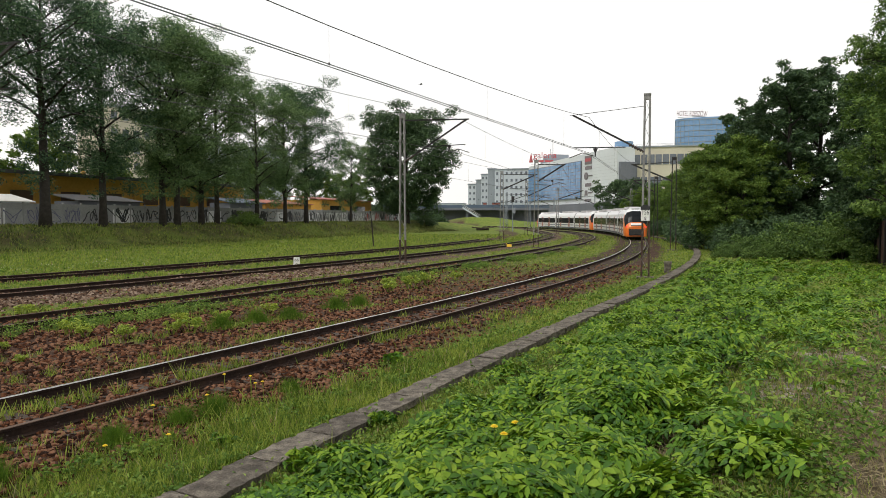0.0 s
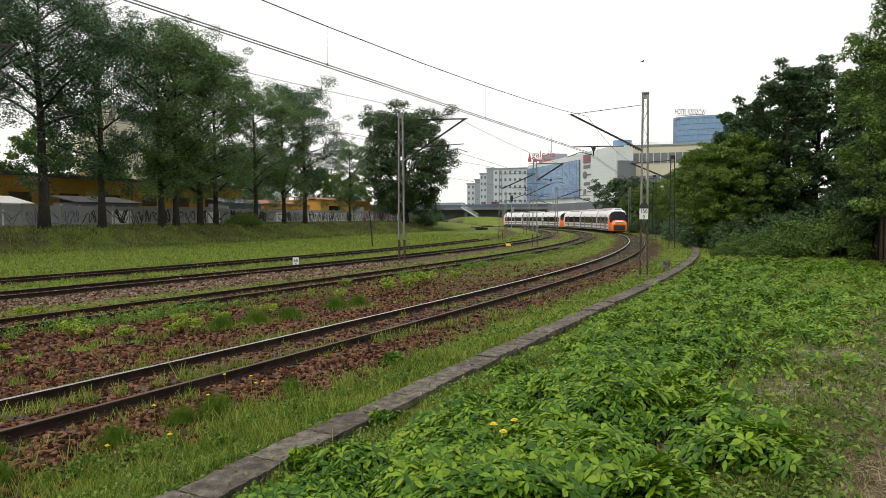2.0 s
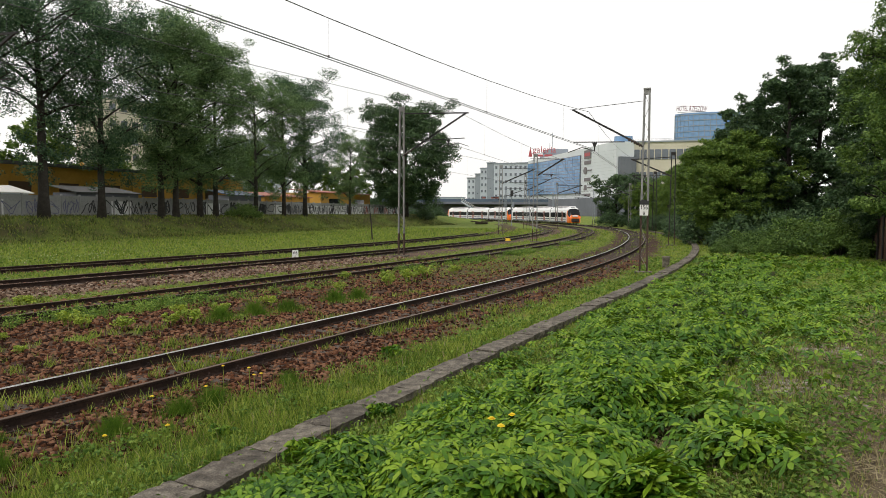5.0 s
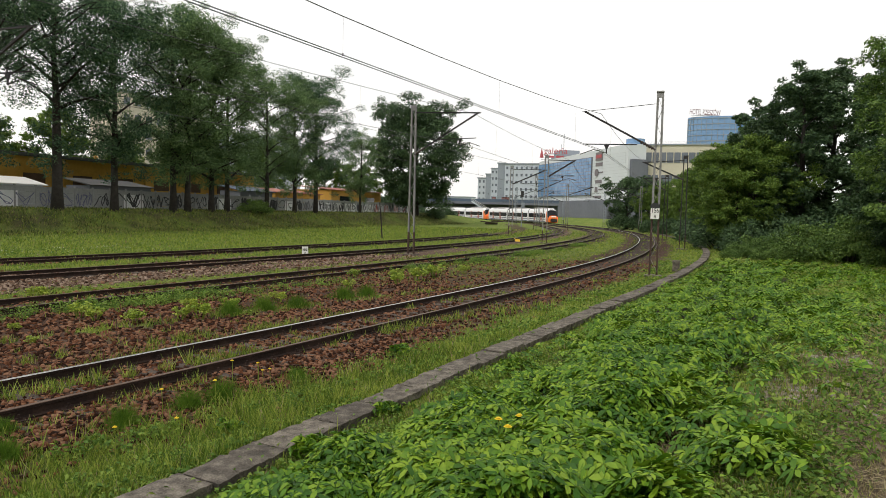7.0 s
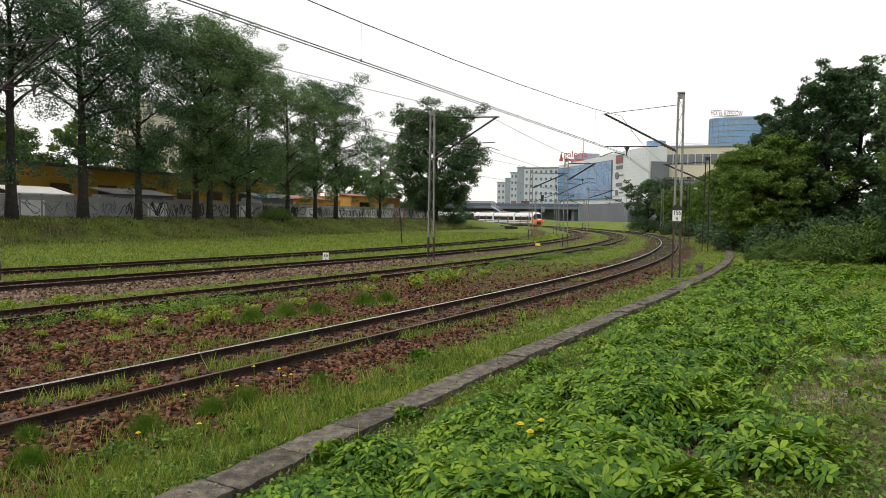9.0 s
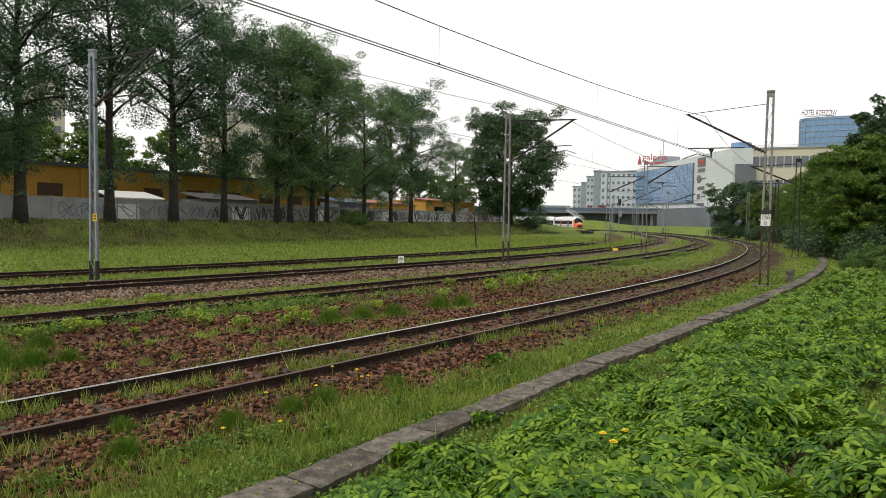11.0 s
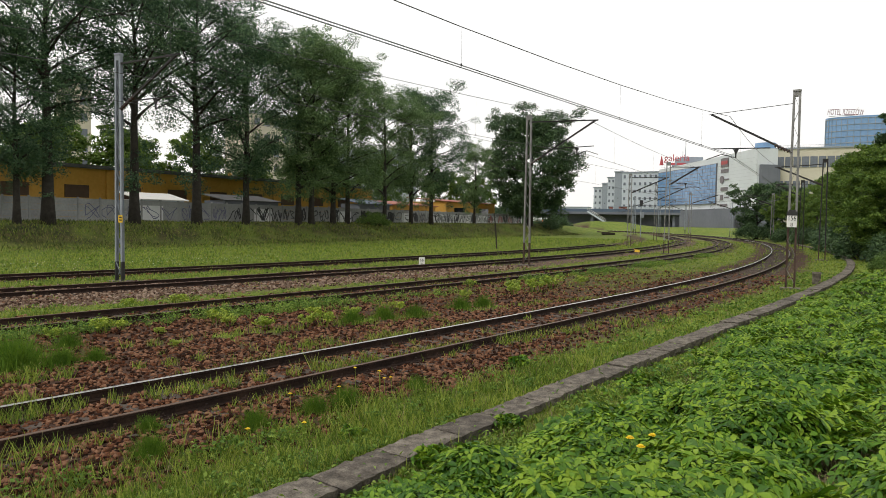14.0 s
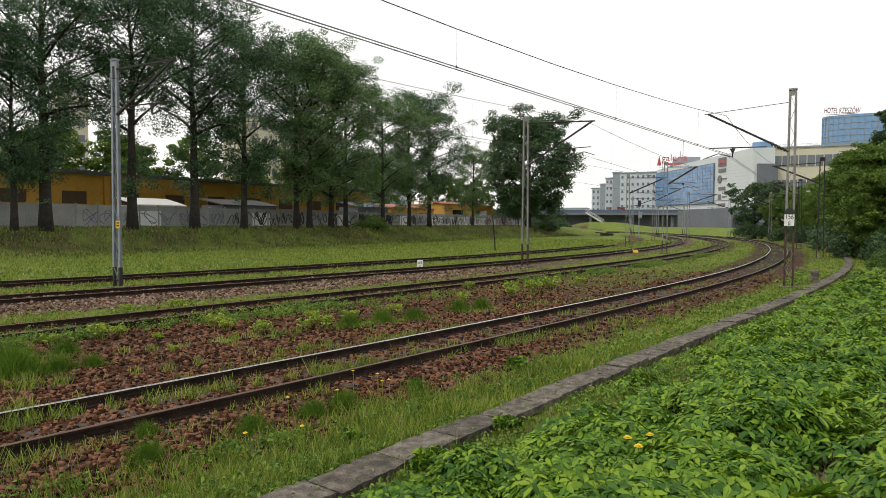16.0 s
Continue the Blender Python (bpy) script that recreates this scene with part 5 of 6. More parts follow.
ash_2 = tagged(grow_tree(12, 23.5, 6.0, 4.0, 0.34, 38000, 0.105, M_LEAF_A, "ash_tree", "tall slender ash with low branches before the fence", 190, fill=24, skirt=20, skirt_r=3.4, clump=1.1, squash=0.68), group=ROW)
ash_3 = tagged(grow_tree(13, 21.5, 5.8, 3.5, 0.30, 44000, 0.108, M_LEAF_A, "ash_tree", "leafy ash with thin dark trunk before the fence", 190, fill=30, skirt=24, skirt_r=3.4, clump=1.12, squash=0.68), group=ROW)
ash_4 = tagged(grow_tree(14, 22.5, 6.6, 5.0, 0.36, 46000, 0.112, M_LEAF_F, "ash_tree", "dense dark ash with hanging lower branches before the fence", 210, fill=50, skirt=26, skirt_r=3.0, clump=1.15, squash=0.7), group=ROW)
stand(ash_1, -35.4, 59.7, 40, 1.05)
stand(ash_2, -30.2, 72.3, 0)
stand(ash_3, -27.0, 80.2, 30)
stand(ash_4, -33.1, 65.3, 300, 0.98)
again(ash_1, -37.8, 53.6, 200, 1.0)
again(ash_1, -40.46, 46.56, 100, 1.04)
again(ash_4, -41.3, 44.4, 80, 0.72, "smaller dark ash with low boughs before the fence")
again(ash_3, -29.4, 74.2, 130, 1.08)
again(ash_2, -28.0, 77.7, 210, 0.96)
again(ash_2, -24.2, 87.3, 120, 0.84)
again(ash_3, -21.9, 93.1, 250, 0.90)
again(ash_4, -20.0, 98.2, 20, 0.92)
again(ash_3, -15.3, 111.5, 80, 0.66, "small ash near the end of the fence")
again(ash_1, -45.0, 36.5, 20, 0.95)
oak = grow_tree(21, 21, 9.4, 1.6, 0.55, 76000, 0.20, M_LEAF_B, "oak_tree", "broad dark round-crowned oak at the end of the fence", 240, fill=420, clump=0.9, squash=0.7)
stand(oak, -6.9, 128, 0, 1.0)

# woods beyond the workshop
wood_a = tagged(grow_tree(31, 13, 4.8, 1.5, 0.22, 9000, 0.25, M_LEAF_C, "lime_tree", "light green tree beyond the workshop", 120, fill=60, clump=1.2), group="trees beyond the workshop")
WOODS = [(-10 + 6.4 * k, 20 + (k * 7) % 12, (0.55 if 66 < -10 + 6.4 * k < 100 else 0.86) + 0.2 * ((k * 5) % 7) / 7) for k in range(19)] + [(113, 16, 0.85), (119, 14, 0.8), (124, 12, 0.75), (132, 8, 0.7)]
for i, (al, back, s) in enumerate(WOODS):
    x, y = behind(al, back)
    if i == 0:
        stand(wood_a, x, y, 0, s)
    else:
        again(wood_a, x, y, i * 67, s)

# right-hand side: trees along the trough
maple = tagged(grow_tree(41, 10.5, 4.4, 1.0, 0.2, 36000, 0.115, M_LEAF_C, "maple_tree", "bright green maple leaning over the trackside path", 170, fill=140, clump=0.95, squash=0.55), group="trackside trees")
dark = tagged(grow_tree(42, 16.3, 3.9, 1.2, 0.32, 30000, 0.135, M_LEAF_B, "dark_tree", "tall dark green tree behind the bushes", 190, fill=150, clump=0.95), group="trackside trees")
near_tree = grow_tree(43, 15.5, 4.6, 1.6, 0.3, 60000, 0.09, M_LEAF_E, "locust_tree", "light yellow-green tree with hanging sprays beside the path", 220, fill=150, conic=0.35, clump=0.9)
pine = grow_tree(44, 14.5, 2.6, 5.0, 0.2, 12000, 0.11, M_LEAF_B, "pine_tree", "dark pine rising behind the maples", 90, conic=0.7, clump=0.8)
stand(maple, 26.0, 63.5, 0, 0.95)
for x, y, t, s in ((29.5, 72, 90, 0.95), (32.5, 84, 200, 0.95), (35.0, 97, 300, 0.95), (24.0, 56.5, 140, 0.82), (25.9, 57.6, 33, 0.95), (36.5, 108, 20, 0.85), (35.8, 119, 250, 0.8)):
    again(maple, x, y, t, s)
stand(dark, 29.4, 57.0, 0, 1.0)
again(dark, 33.2, 59.5, 120, 1.04)
again(dark, 26.9, 60.5, 70, 0.76)
again(dark, 30.6, 66.0, 170, 0.84)
again(dark, 36.5, 57.0, 40, 0.95)
again(dark, 32.3, 63.0, 220, 0.95)
again(dark, 45.0, 60.0, 100, 1.0)
again(dark, 42.5, 68.0, 10, 1.0)
again(dark, 37.5, 47.5, 190, 0.75)
again(dark, 39.0, 54.0, 30, 0.9)
again(dark, 27.2, 41.0, 75, 0.85)
again(dark, 31.0, 40.0, 200, 0.95)
round_tree = grow_tree(45, 10.5, 4.8, 0.8, 0.28, 15000, 0.19, M_LEAF_B, "lime_tree", "dark round tree at the bend beside the shopping centre", 120, fill=160)
stand(round_tree, 34.6, 133, 60, 1.0)
again(round_tree, 38.0, 124, 160, 0.9)
stand(near_tree, 24.3, 33.4, 0, 1.0)
again(near_tree, 29.6, 39.0, 140, 1.05)
stand(pine, 33.0, 77.0, 0, 1.06)
hedge = tagged(grow_bush(51, (3.2, 2.6, 3.0), 9000, 0.105, M_LEAF_B, "bramble_bush", "dense dark green bramble bush"), group="bushes")
light_hedge = tagged(grow_bush(52, (3.0, 2.4, 2.6), 10000, 0.095, M_LEAF_E, "elder_bush", "dense mid-green bush at the edge of the lawn"), group="bushes")
stand(hedge, 26.5, 49.0, 0, 1.0)
again(hedge, 34.0, 130.0, 20, 1.15)
for x, y, t, s in ((30.0, 48.5, 90, 1.08), (33.5, 48.0, 210, 1.05), (24.0, 52.5, 300, 0.9), (24.2, 59.5, 40, 1.1), (27.0, 67.5, 100, 1.3), (30.0, 77, 10, 1.3), (32.8, 88, 60, 1.3), (34.6, 100, 200, 1.2), (28, 58, 30, 1.5), (33, 55, 80, 1.6), (37, 52, 10, 1.5), (29.5, 53, 140, 1.5), (34.5, 50, 60, 1.4), (38.5, 47, 20, 1.5), (35.3, 113, 200, 1.1)):
    again(hedge, x, y, t, s)
stand(light_hedge, 21.8, 48.0, 0, 0.62)
for x, y, t, s in ((24.2, 46.2, 70, 1.0), (28.0, 46.0, 150, 1.3), (32.0, 45.5, 260, 1.35), (19.9, 46.2, 200, 0.4), (21.6, 44.6, 15, 0.5), (26.0, 43.6, 95, 0.9), (29.8, 42.8, 185, 1.05), (33.5, 42.0, 275, 1.1), (35.5, 44.5, 20, 0.9)):
    again(light_hedge, x, y, t, s)
for x, y, t, s in ((-13.0, 147, 30, 1.3), (-16.5, 143, 90, 1.4), (-13.5, 166, 260, 1.6), (-18, 160, 20, 1.8), (-2.5, 172, 100, 1.5), (-8, 174, 0, 1.6), (-3.2, 133, 70, 0.7)):
    again(hedge, x, y, t, s, "dark bush near the oak at the fence's end")
again(light_hedge, -24.8, 84.5, 40, 0.7, "low shrub before the fence")


# ---- the train: two three-car units ----
CAR = 15.3
RING = [(-1.36, 0.32), (-1.42, 0.9), (-1.43, 2.5), (-1.34, 3.1), (-1.05, 3.55), (-0.5, 3.74), (0.5, 3.74), (1.05, 3.55), (1.34, 3.1), (1.43, 2.5), (1.42, 0.9), (1.36, 0.32)]


def car_body(nose):
    """The shell along local y; with a nose the +y end slopes back from a low front."""
    st = [(-CAR / 2 + 0.25, 1.0, 3.74)]
    st += [(4.9, 1.0, 3.74), (5.9, 1.0, 3.7), (6.4, 0.985, 3.42), (6.95, 0.95, 2.75), (7.35, 0.89, 2.05), (7.65, 0.78, 1.5)] if nose else [(CAR / 2 - 0.25, 1.0, 3.74)]
    sh = Shape()
    n = len(RING)
    for y, w, zt in st:
        for x, z in RING:
            k = (z - 0.32) / (3.74 - 0.32)
            sh.v.append((x * w * (1 - 0.1 * (1 - zt / 3.74) * k), y, 0.32 + (zt - 0.32) * k))
    for i in range(len(st) - 1):
        for k in range(n):
            a, b = i * n + k, i * n + (k + 1) % n
            slot = 0
            if nose and i >= 1:
                slot = 1
                if (3 <= k <= 7 and 3 <= i <= 4) or (k in (2, 8) and i in (3, 4)):
                    slot = 2
                if i == 1 or (i == 2 and 3 <= k <= 7):
                    slot = 0
            sh.f.append((a, b, b + n, a + n))
            sh.s.append(slot)
    sh.f += [tuple(range(n)), tuple(range((len(st) - 1) * n, len(st) * n))[::-1]]
    sh.s += [3, 1 if nose else 3]
    return sh


def build_car(nose, label):
    top = thing("rail_car", label, "train car", "cars of the train")
    part("body", car_body(nose), [M_TRAIN_W, M_TRAIN_O, M_TRAIN_GLASS, M_UNDER], top)
    y0, y1 = (-7.0, 5.2) if nose else (-7.0, 7.0)
    for sx in (-1, 1):
        doors = (-2.6, 2.4) if nose else (-3.4, 3.4)
        edges = [y0] + sum([[d - 0.6, d + 0.6] for d in doors], []) + [y1]
        for a, b in zip(edges[::2], edges[1::2]):
            if b - a > 0.3:
                p = part("window", Shape().box((0, 0, 0), (0.05, b - a, 1.1)), M_TRAIN_GLASS, top)
                p.matrix_basis = pose(sx * 1.425, (a + b) / 2, 2.0)
        for d in doors:
            p = part("door", Shape().box((0, 0, 0), (0.06, 1.05, 2.1)), M_TRAIN_DOOR, top, "brick-red sliding door")
            p.matrix_basis = pose(sx * 1.412, d, 1.72)
            part("pane", Shape().box((sx * 0.012, 0, 0.35), (0.06, 0.8, 1.0)), M_TRAIN_GLASS, p)
        part("stripe", Shape().box((sx * 1.415, (y0 + y1) / 2, 1.06), (0.03, y1 - y0, 0.16)), M_TRAIN_BLUE, top, "dark blue waist stripe")
        part("stripe", Shape().box((sx * 1.41, (y0 + y1) / 2, 0.5), (0.03, y1 - y0, 0.2)), M_TRAIN_BLUE, top)
    part("roof_unit", Shape().box((0, -2.0, 3.88), (1.7, 5.0, 0.34), taper=0.9).box((0, 2.6, 3.84), (1.6, 2.4, 0.28), taper=0.9), M_TRAIN_GREY, top, "grey roof equipment")
    part("underframe", Shape().box((0, 0, 0.42), (2.2, 13.6, 0.5)), M_UNDER, top)
    for by in (-5.4, 5.2):
        bogie = part("bogie", Shape().box((0, by, 0.42), (2.1, 2.9, 0.3)), M_UNDER, top)
        for wy in (-1.1, 1.1):
            for wx in (-0.75, 0.75):
                part("wheel", Shape().tube([(wx - 0.07, by + wy, 0.4), (wx + 0.07, by + wy, 0.4)], 0.4, 14), M_UNDER, bogie)
    part("gangway", Shape().box((0, -CAR / 2 + 0.15, 2.0), (2.3, 0.5, 3.0)), M_UNDER, top, "dark rubber gangway")
    if nose:
        part("roof_cowl", Shape().box((0, 5.35, 3.78), (1.5, 1.2, 0.34), taper=0.8), M_TRAIN_W, top, "white cowl with destination display")
        part("display", Shape().box((0, 5.98, 3.62), (0.9, 0.06, 0.22), pose(0, 0, 0, -25).to_3x3()), M_BLACK, top)
        part("front_band", Shape().box((0, 7.5, 1.72), (1.2, 0.3, 0.3), pose(0, 0, 0, -40).to_3x3()), M_TRAIN_W, top, "white band under the windscreen")
        part("bumper", Shape().box((0, 7.62, 0.85), (1.7, 0.34, 0.75)), M_UNDER, top, "black coupler housing")
        part("coupler", Shape().box((0, 7.85, 0.8), (0.4, 0.3, 0.3)), M_UNDER, top)
        for sx in (-1, 1):
            part("tail_light", Shape().box((sx * 1.02, 7.40, 1.50), (0.40, 0.24, 0.18)), M_TAIL, top, "glowing red tail light")
            part("wiper", Shape().beam((sx * 0.3, 7.28, 2.12), (sx * 0.1, 6.72, 2.92), 0.05), M_BLACK, top)
    return top


end_car = build_car(True, "white end car with orange nose and red tail lights")
mid_car = build_car(False, "white middle car with brick-red doors and dark windows")
CARS = [(end_car, 0, True), (mid_car, 1, True), (copy_thing(end_car, pose(0, 0, 0)), 2, False), (copy_thing(end_car, pose(0, 0, 0)), 3, True), (copy_thing(mid_car, pose(0, 0, 0)), 4, True), (copy_thing(end_car, pose(0, 0, 0)), 5, False)]


def build_bird():
    """A small dark bird that crosses the sky."""
    top = thing("bird", "small dark bird flying across the white sky", "bird")
    part("body", Shape().tube([(0, -0.1, 0), (0, -0.04, 0.0), (0, 0.05, 0.01), (0, 0.1, 0.015)], [0.012, 0.035, 0.03, 0.008], 8), M_BLACK, top, smooth=True)
    part("tail", Shape().box((0, -0.13, 0), (0.05, 0.08, 0.006)), M_BLACK, top)
    for sx in (-1, 1):
        part("wing", Shape().add([(sx * 0.02, 0.05, 0.02), (sx * 0.12, 0.06, 0.07), (sx * 0.22, -0.02, 0.05), (sx * 0.1, -0.04, 0.05), (sx * 0.02, -0.04, 0.015), (sx * 0.02, 0.05, 0.012), (sx * 0.12, 0.06, 0.062), (sx * 0.1, -0.04, 0.042), (sx * 0.02, -0.04, 0.007)], [(0, 1, 2, 3, 4), (5, 8, 7, 2, 6), (0, 5, 6, 1), (1, 6, 2), (2, 7, 3), (3, 7, 8, 4), (4, 8, 5, 0)]), M_BLACK, top)
    return top


bird = build_bird()


def rear_end(t):
    """How far along the main track the train's rear stands at t seconds."""
    return float(np.interp(t, [0, 1, 2, 3, 4, 6.5, 7.5, 10.5, 12.5, 16], [86.5, 98.2, 111.3, 126.5, 139.5, 170.5, 182.2, 220.5, 245.0, 288.0]))


def car_pose(t, k, towards):
    s = rear_end(t) + 0.3 + CAR * (k + 0.5) + (0.5 if k > 2 else 0)
    a, b = on_line(LINES[0], s - 5.3), on_line(LINES[0], s + 5.3)
    d = math.degrees(math.atan2(-(b[0] - a[0]), b[1] - a[1]))
    return pose((a[0] + b[0]) / 2, (a[1] + b[1]) / 2, RAIL_TOP, 0, 0, d + (180 if towards else 0))


# ---- grass, leaves and stones close to the standpoint ----
def fan(rng, n, r0, r1, a0=-39, a1=47):
    """Points spread over the sector before the standpoint, thinning out with distance."""
    r = np.exp(rng.uniform(math.log(r0), math.log(r1), n))
    a = np.radians(rng.uniform(a0, a1, n))
    return -r * np.sin(a), r * np.cos(a), r


def strays(x, y):
    """Looser creeper patches on the far side of the cover's edge."""
    e = near_line(x, y, COVER_EDGE)
    far = step(9, 17, np.hypot(x, y))
    return step(-0.3, 0.2, e) * step(4.2 + 3.5 * far, 2.0 + 2.5 * far, e) * step(0.30, 0.75, lumps(x, y, 0.8) * 0.6 + 0.35 + 0.3 * far)


def jitter(i, j, k):
    """A fixed pseudo-random number for a grid cell."""
    v = np.sin(i * 127.1 + j * 311.7 + k * 74.7) * 43758.5453
    return v - np.floor(v)


def mound(x, y, gap):
    """Height of a field of rounded mounds, 0 between them and up to about 1, and the way down their slope."""
    x, y = np.asarray(x, float), np.asarray(y, float)
    ci, cj = np.floor(x / gap), np.floor(y / gap)
    h, gx, gy = np.zeros_like(x), np.zeros_like(x), np.zeros_like(x)
    for di in (-1, 0, 1):
        for dj in (-1, 0, 1):
            i, j = ci + di, cj + dj
            px, py = (i + jitter(i, j, 1)) * gap, (j + jitter(i, j, 2)) * gap
            rad, tall = gap * (0.55 + 0.4 * jitter(i, j, 3)), 0.55 + 0.45 * jitter(i, j, 4)
            d2 = ((x - px) ** 2 + (y - py) ** 2) / rad ** 2
            z = tall * np.sqrt(np.clip(1 - d2, 0, 1))
            up = z > h
            h = np.where(up, z, h)
            gx, gy = np.where(up, (x - px) / rad, gx), np.where(up, (y - py) / rad, gy)
    return h, gx, gy


def build_creeper():
    """Five-fingered creeper leaves laid over mounds, broad near the standpoint and plainer far off."""
    rng = np.random.default_rng(7)
    x, y, r = fan(rng, 100000, 4.3, 48, -38, 30)
    h, gx, gy = mound(x, y, 0.95)
    cover = leafy_cover(x, y)
    spray = np.exp(-(((x - 2.45) / 0.38) ** 2 + ((y - 5.55) / 0.45) ** 2))
    loose = np.maximum(0.75 * strays(x, y) * (1 - 0.9 * dirt_cover(x, y)) * step(7.5, 13, r), spray)
    p = np.maximum(cover, loose) * (0.05 + 0.95 * step(0.28, 0.55, h))
    keep = rng.uniform(size=len(x)) < p
    x, y, r, h, gx, gy, cover = x[keep], y[keep], r[keep], h[keep], gx[keep], gy[keep], cover[keep]
    n = len(x)
    low = np.where(rng.uniform(size=n) < 0.22, rng.uniform(0.25, 0.7, n), 1.0)
    swell = 0.52 + 0.12 * lumps(x, y, 0.7)
    z = ground_z(x, y) + np.maximum(0.04, swell * h * low * np.maximum(0.55, cover) + rng.normal(0, 0.035, n))
    a0 = rng.uniform(0, 6.283, n)
    size = rng.uniform(0.048, 0.096, n) * (1 + np.maximum(0, r - 12) / 34)
    tilt = np.stack([-0.75 * gx, -0.75 * gy], 1) + rng.normal(0, 0.3, (n, 2))
    near = r < 13
    V4, V6 = [], []
    up = np.array([0, 0, 1.0])
    for j in range(5):
        a = a0 + j * 6.283 / 5 + rng.normal(0, 0.18, n)
        L = (size * rng.uniform(0.75, 1.15, n))[:, None]
        dx, dy = np.cos(a), np.sin(a)
        droop = rng.uniform(-0.3, 0.1, n)
        base = np.stack([x + dx * size * 0.1, y + dy * size * 0.1, z], 1)
        way = np.stack([dx, dy, droop + tilt[:, 0] * dx + tilt[:, 1] * dy], 1)
        side = np.stack([-dy, dx, tilt[:, 0] * -dy + tilt[:, 1] * dx], 1)
        tip = base + way * L * 1.15 - up * L * 0.14
        m1, m2 = base + way * L * 0.38, base + way * L * 0.75
        lift = up * L * 0.07
        six = np.stack([base, m1 + side * L * 0.21 + lift, m2 + side * L * 0.25 + lift * 0.6, tip, m2 - side * L * 0.25 + lift * 0.6, m1 - side * L * 0.21 + lift], 1)
        V6.append(six[near].reshape(-1, 3))
        four = np.stack([base, base + way * L * 0.6 + side * L * 0.28 + lift, tip, base + way * L * 0.6 - side * L * 0.28 + lift], 1)
        V4.append(four[~near].reshape(-1, 3))
    v6, v4 = np.concatenate(V6), np.concatenate(V4)
    q = np.arange(len(v6)).reshape(-1, 6)
    f6 = np.concatenate([q[:, [0, 3, 2, 1]], q[:, [0, 5, 4, 3]]])
    q = np.arange(len(v4)).reshape(-1, 4)
    for name, v, f in (("creeper_leaves", v6, f6), ("far_creeper_leaves", v4, np.concatenate([q[:, [0, 2, 1]], q[:, [0, 3, 2]]]))):
        tagged(new(name, bulk_mesh(name, v, f, M_LEAF_D)), "knee-high mat of broad five-fingered creeper leaves", "ground cover", kind="stuff")


def build_belt():
    """A ragged belt of leafy weeds along the second track."""
    rng = np.random.default_rng(41)
    n = 2600
    along_m, out = rng.uniform(4, 62, n), 1.15 + np.abs(rng.normal(0, 0.55, n))
    pts = np.array([on_line(LINES[1], a, o)[:2] for a, o in zip(along_m, out)])
    x, y = pts[:, 0], pts[:, 1]
    keep = rng.uniform(size=n) < step(-0.2, 0.7, lumps(x, y, 0.55) + 0.4 * lumps(x, y, 1.9))
    x, y = x[keep], y[keep]
    n = len(x)
    tall = rng.uniform(0.06, 0.30, n)
    c = np.stack([x, y, ground_z(x, y) + tall * 0.6], 1)
    v, f = leaf_cloud(rng, c, tall * 0.75, np.full(n, 26), 0.032, 0.3, True, 1.0)
    tagged(new("track_weeds", bulk_mesh("track_weeds", v, f, M_WEED)), "ragged green weeds growing along the second track", "weeds", kind="stuff")


def blades(rng, x, y, h, w, lean):
    """Grass blades as tapering quads; returns verts, faces."""
    n = len(x)
    a = rng.uniform(0, 6.283, n)
    z = ground_z(x, y) - 0.01
    dx, dy = np.cos(a), np.sin(a)
    b = rng.uniform(0, 6.283, n)
    l = lean * h * rng.uniform(0.2, 1.0, n)
    base = np.stack([x, y, z], 1)
    side = np.stack([dx * w / 2, dy * w / 2, 0 * w], 1)
    tip = base + np.stack([np.cos(b) * l, np.sin(b) * l, h], 1)
    v = np.stack([base - side, base + side, tip + side * 0.25, tip - side * 0.25], 1).reshape(-1, 3)
    return v, np.arange(4 * n).reshape(n, 4)


